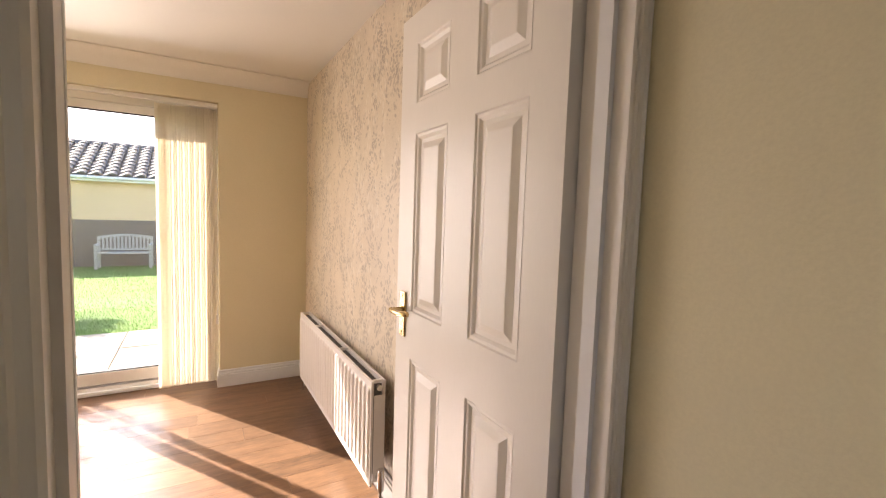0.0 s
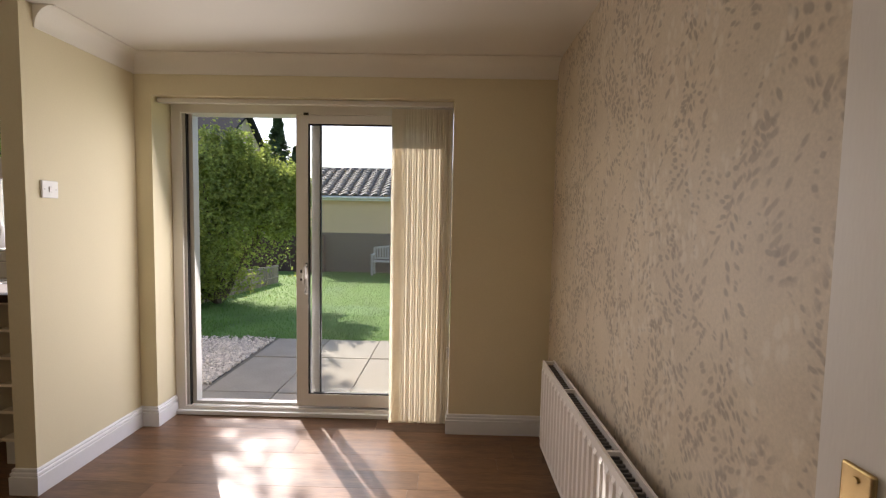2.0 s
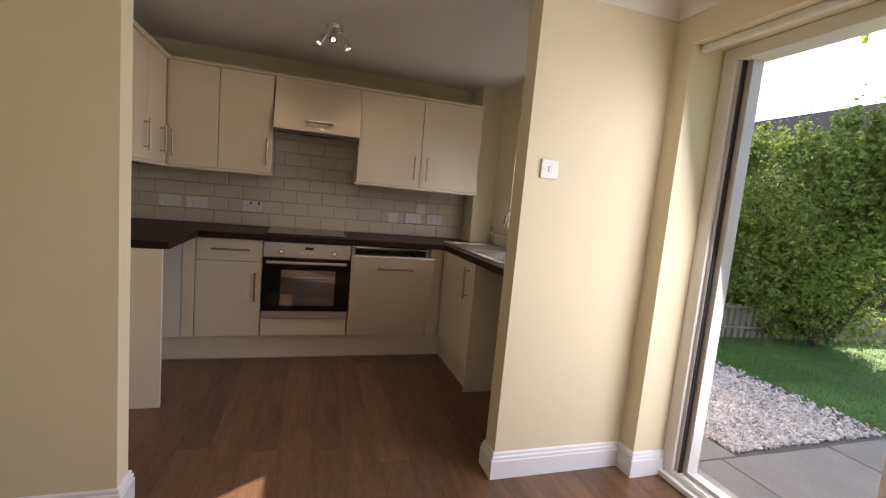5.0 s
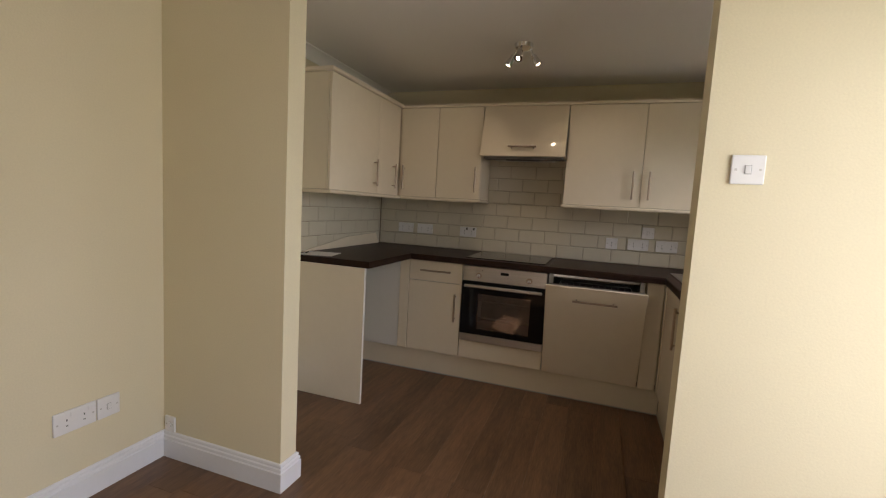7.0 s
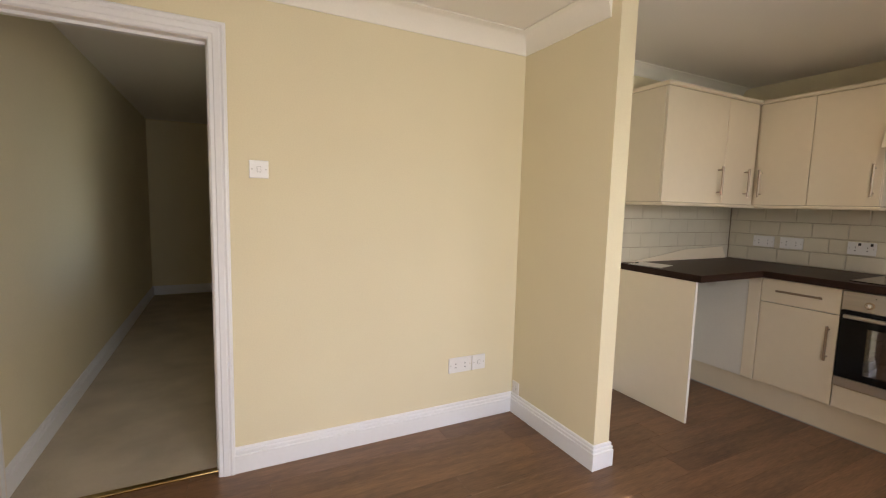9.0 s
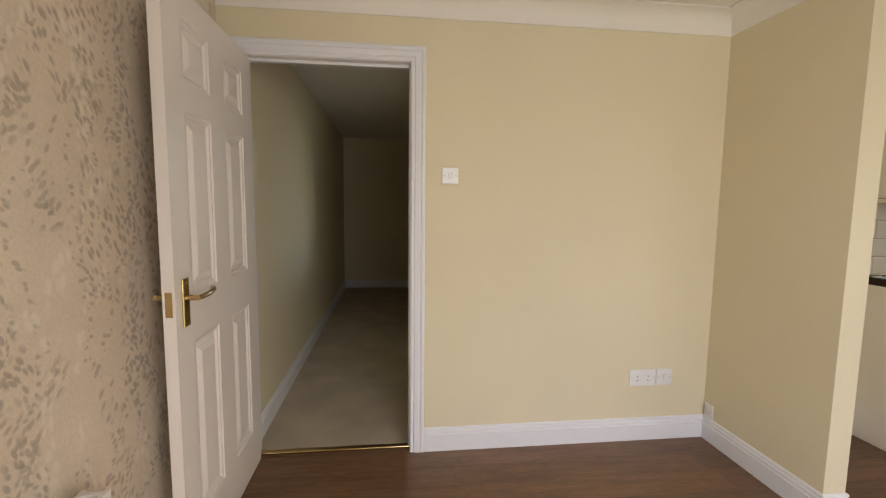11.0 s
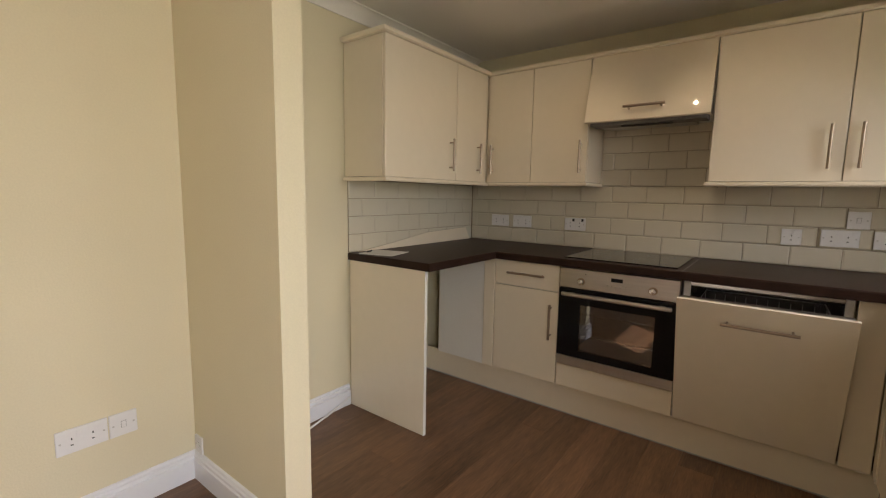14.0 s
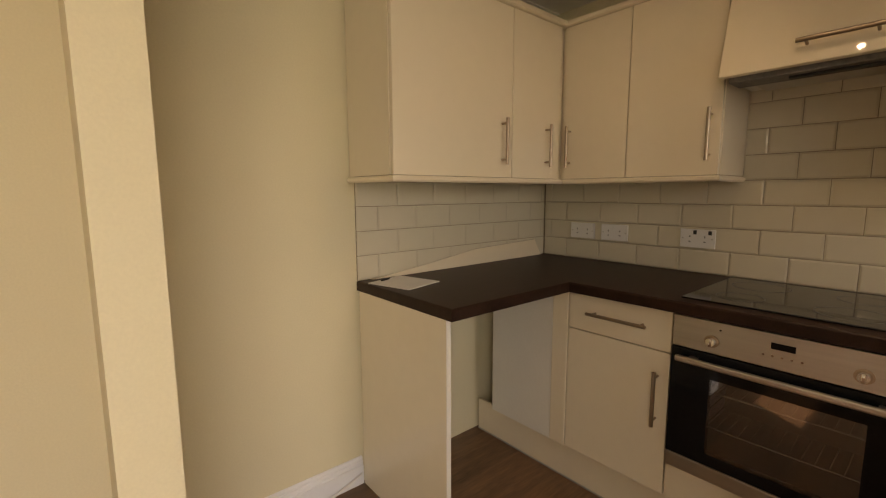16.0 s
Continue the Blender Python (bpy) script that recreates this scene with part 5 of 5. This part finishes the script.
tree("bush", (-6.3, 6.6, ground_z(6.6)), [(-5.4, 6.7, 1.2, 1.1, 1.2, 3), (-6.6, 6.4, 1.3, 1.2, 1.3, 3), (-7.8, 6.3, 1.2, 1.1, 1.2, 2), (-5.6, 6.8, 2.4, 0.7, 0.6, 1), (-6.7, 6.5, 2.6, 0.7, 0.7, 1), (-6.0, 6.3, 0.4, 1.4, 0.6, 2)],
     45000, 0.06, [(-5.4, 6.7, 2.2), (-6.6, 6.4, 2.7), (-7.6, 6.3, 2.0)], 0.05, LEAF, "dark green shrub outside the kitchen window", "bush", 14)
tree("tree", (-7.0, 11.2, ground_z(11.2)), [(-4.2, 10.4, 5.75, 0.8, 0.65, 2.0), (-4.5, 9.95, 6.6, 0.75, 0.65, 0.72), (-3.0, 8.2, 4.2, 0.45, 0.35, 0.06)], 1500, 0.155,
     [(-3.4, 10.2, 6.8), (-4.2, 10.6, 7.2), (-4.8, 10.0, 6.9), (-3.6, 9.8, 5.6), (-3.1, 8.3, 4.6)], 0.022, LEAF, "thinly leaved tree with bare twigs over the hedge", "tree", 12, fork=(-6.7, 11.0, 4.7))


def conifer(at, height, r, seed):
    def place(rr):
        u = rr.random() ** 0.8
        a = rr.uniform(0, math.tau)
        w = r * (1 - u) * (0.2 + 0.8 * rr.random()) * (0.7 + 0.35 * math.sin(u * 34 + 2.2 * math.sin(3 * a))) + 0.03
        s = 0.16 * rr.uniform(0.6, 1.3)
        return pose(at[0] + math.cos(a) * w, at[1] + math.sin(a) * w, at[2] + 0.3 + u * (height - 0.3), rr.uniform(-50, 20), rr.uniform(-40, 40), math.degrees(a) - 90) @ Matrix.Scale(s, 4)
    ob = thing("conifer", at, "tall dark green conifer behind the bush", "tree")
    part("trunk", rod(bmesh.new(), at, (at[0], at[1], at[2] + height * 0.95), 0.1, 0.015, 8), BARK, ob)
    me = scatter(13000, place, LEAF_V, LEAF_F, seed)
    me.transform(Matrix.Translation(-Vector(at)))
    me.materials.append(FAR_LEAF)
    c = new("crown", me)
    c.parent = ob


conifer((-6.75, 22.0, -0.42), 6.8, 1.9, 21)
conifer((-5.95, 22.4, -0.42), 5.3, 1.9, 22)

# garage at the foot of the garden
GY, GZ = 14.0, -0.42
gar = thing("garage", (1.5, 16.2, GZ), "cream rendered garage with a red brick base and tiled roof", "garage")
part("wall", one(-2.7, 6.5, GY, 18.4, 0.85, 1.96), RENDER, gar)
part("base_wall", one(-2.72, 6.52, GY - 0.02, 18.42, GZ - 0.1, 0.85), BROWN_BASE, gar, "brown lower wall")
part("pier", one(-2.86, -2.08, GY - 0.3, GY - 0.021, GZ - 0.1, 0.76), BRICKS, gar, "red brick pier at the corner")
part("fascia", one(-2.9, 6.7, GY - 0.22, GY - 0.19, 1.86, 2.0), UPVC, gar, "pale fascia board")
part("gutter", rod(bmesh.new(), (-2.95, GY - 0.28, 1.95), (6.75, GY - 0.28, 1.95), 0.035, seg=12), UPVC, gar, smooth=True)
pitch_ = math.atan2(1.08, 2.45)
bm = bmesh.new()
for y0, y1, z0, z1 in ((GY - 0.2, 16.25, 1.99, 3.07), (18.6, 16.25, 1.99, 3.07)):
    vs = [bm.verts.new(p) for p in ((-2.9, y0, z0), (6.7, y0, z0), (6.7, y1, z1), (-2.9, y1, z1))]
    bm.faces.new(vs)
for x in (-2.7, 6.5):
    bm.faces.new([bm.verts.new(p) for p in ((x, GY, 1.96), (x, 18.4, 1.96), (x, 16.25, 3.04))])
roof = part("roof", bm, ROOF_TILE, gar)
part("ridge", rod(bmesh.new(), (-2.92, 16.25, 3.06), (6.72, 16.25, 3.06), 0.11, seg=12), ROOF_TILE, gar, smooth=True)
bm = bmesh.new()
prof = [(0, 0), (0.05, 0.0), (0.1, 0.02), (0.15, 0.055), (0.2, 0.065), (0.25, 0.055), (0.3, 0.02)]
rows_ = [[bm.verts.new((x, v, z + dz)) for x, z in prof] for v, dz in ((0, 0.04), (0.36, 0.0))]
front_ = [bm.verts.new((x, 0, z - 0.012)) for x, z in prof]
for a, b in (rows_, (front_, rows_[0])):
    for j in range(len(prof) - 1):
        bm.faces.new((a[j], a[j + 1], b[j + 1], b[j]))
roof_tile = mesh_of("roof_tile", bm, ROOF_TILE, smooth=True)
for r in range(10):
    for c in range(30):
        ob = new("roof_tile", roof_tile)
        ob.parent = roof
        v = -0.02 + r * 0.272
        ob.matrix_local = Matrix.Translation(-BASE[gar]) @ pose(-2.9 + c * 0.32, GY - 0.2 + v * math.cos(pitch_), 2.005 + v * math.sin(pitch_), math.degrees(pitch_), 0, 0)

# slatted bench before the garage
bx0, bx1, by, bz = -0.46, 0.74, 13.2, ground_z(13.2) - 0.02
bench = thing("garden_bench", (0.18, by, bz), "weathered slatted timber garden bench on the lawn", "bench")
for x in (bx0, bx1 - 0.06):
    part("leg", one(x, x + 0.06, by + 0.3, by + 0.36, bz, bz + 0.82), TIMBER, bench)
    part("leg", one(x, x + 0.06, by - 0.16, by - 0.1, bz, bz + 0.6), TIMBER, bench)
    part("armrest", one(x - 0.01, x + 0.07, by - 0.2, by + 0.34, bz + 0.6, bz + 0.64, r=0.01), TIMBER, bench)
for i in range(5):
    part("seat_slat", one(bx0 + 0.06, bx1 - 0.06, by - 0.16 + i * 0.1, by - 0.08 + i * 0.1, bz + 0.4, bz + 0.425), TIMBER, bench)
bm = bmesh.new()
n = 12
for k in range(n):
    x0, x1 = bx0 + (bx1 - bx0) * k / n, bx0 + (bx1 - bx0) * (k + 1) / n
    zc = bz + 0.82 + 0.07 * math.sin(math.pi * (k + 0.5) / n)
    box(bm, x0, x1, by + 0.31, by + 0.35, zc - 0.07, zc)
part("top_rail", bm, TIMBER, bench)
part("bottom_rail", one(bx0 + 0.06, bx1 - 0.06, by + 0.31, by + 0.35, bz + 0.46, bz + 0.52), TIMBER, bench)
for k in range(13):
    x = bx0 + 0.1 + k * (bx1 - bx0 - 0.24) / 12
    part("back_slat", one(x, x + 0.045, by + 0.32, by + 0.34, bz + 0.52, bz + 0.8), TIMBER, bench)

# low picket fence along the side and a dark fence at the back
fence = thing("picket_fence", (-2.4, 8.3, -0.3), "low weathered picket fence behind the bush", "fence")
p0, p1 = Vector((-2.4, 5.9)), Vector((-2.35, 10.8))
n = 46
for i in range(n):
    p = p0.lerp(p1, i / (n - 1))
    z = ground_z(p.y) - 0.02
    part("picket", one(p.x - 0.01, p.x + 0.01, p.y - 0.035, p.y + 0.035, z, z + 0.44), FENCE, fence)
for dz in (0.12, 0.38):
    part("rail", tube(bmesh.new(), [(p.x + 0.02, p.y, ground_z(p.y) + dz) for p in [p0.lerp(p1, k / 10) for k in range(11)]], 0.018, 6), FENCE, fence)
df = thing("panel_fence", (-4.6, 13.9, GZ), "dark stained timber panel fence beside the garage", "fence")
for i in range(26):
    part("board", one(-6.6 + i * 0.15, -6.455 + i * 0.15, 13.85 + (i % 2) * 0.012, 13.87 + (i % 2) * 0.012, GZ - 0.02, 0.75), DARK_FENCE, df)
part("rail", boxes((-6.6, -2.72, 13.88, 13.92, -0.4, -0.3), (-6.6, -2.72, 13.88, 13.92, 0.45, 0.55)), DARK_FENCE, df)

# neighbouring house beyond the garden
house = thing("house", (-16, 28, -0.7), "neighbouring brick house with a dark slate roof", "house")
part("wall", one(-25.3, -11.5, 24.5, 32.5, -0.8, 4.9), HOUSE_WALL, house)
bm = bmesh.new()
for a in ((-25.7, -11.1),):
    x0, x1 = a
    pr = [(24.0, 4.6), (28.5, 8.1), (33.0, 4.6)]
    top = [[bm.verts.new((x, y, z)) for y, z in pr] for x in (x0, x1)]
    low = [[bm.verts.new((x, y, z - 0.18)) for y, z in pr] for x in (x0, x1)]
    for k in range(2):
        bm.faces.new((top[0][k], top[1][k], top[1][k + 1], top[0][k + 1]))
        bm.faces.new((low[0][k], low[0][k + 1], low[1][k + 1], low[1][k]))
        for e in (0, 1):
            bm.faces.new((top[e][k], low[e][k], low[e][k + 1], top[e][k + 1]))
    bm.faces.new((top[0][0], top[1][0], low[1][0], low[0][0]))
bmesh.ops.recalc_face_normals(bm, faces=bm.faces)
part("roof", bm, SLATE, house)
bm = bmesh.new()
bm.faces.new([bm.verts.new(p) for p in ((-11.5, 24.5, 4.8), (-11.5, 32.5, 4.8), (-11.5, 28.5, 7.9))])
part("gable", bm, HOUSE_WALL, house)
for x in (-23.3, -19.8, -16.3, -13.3):
    w = part("window", one(x, x + 1.2, 24.44, 24.5, 2.9, 4.1), UPVC, house)
    part("pane", one(x + 0.08, x + 1.12, 24.42, 24.44, 2.98, 4.02), HOB, w)

# ---- floor planks and wall tiles ----
lay_tiles(lambda u, z: pose(WK + 0.006, u, z), 0.014, 2.598, 0.89, 1.302, 0, -0.054)
lay_tiles(lambda u, z: pose(WK + 0.006, u, z), 0.985, 1.6, 1.29, 1.71, 0, -0.025)
lay_tiles(lambda u, z: pose(-0.845 - u, 0.006, z, 0, 0, 90), 0.0, 1.225, 0.89, 1.302, 1)
lay_tiles(lambda u, z: pose(u, N - 0.006, z, 0, 0, -90), -1.82, -0.105, 0.89, 1.046, 1)
floor = thing("floor", (0, 1.4, 0), "dark brown wood-effect plank floor", "floor", kind="structure")
part("underlay", boxes((-2.185, 2.46, -0.0, N + 0.18, -0.05, -0.0035), (1.62, 2.38, -0.05, 0.0, -0.05, -0.0035)), DARK, floor)
PLANKS = {}
rnd = random.Random(2)
y = -0.1
row = 0
while y < 2.965:
    y1 = 0.0 if row == 0 else (N if y < N - 0.01 < y + 0.147 else min(y + 0.148, 2.965))
    x = -2.085 - rnd.uniform(0.1, 1.1)
    while x < 2.46:
        a, b = max(x, -2.085), min(x + 1.215, 2.46)
        y0 = max(y, -0.05)
        if row == 0:
            a, b = max(a, 1.604), min(b, 2.38)
        if y1 > N + 0.001:
            a, b = max(a, 0.105), min(b, 1.865)
        if b - a > 0.004:
            key = (round(b - a, 3), round(y1 - y0, 3))
            if key not in PLANKS:
                PLANKS[key] = mesh_of("plank", one(0.0004, key[0] - 0.0004, 0.0004, key[1] - 0.0004, -0.0035, 0, r=0.0005), FLOOR_WOOD)
            ob = new("plank", PLANKS[key])
            ob.parent = floor
            ob.matrix_local = Matrix.Translation(-BASE[floor]) @ pose(a, y0, 0.0)
        x += 1.215
    y = y1
    row += 1
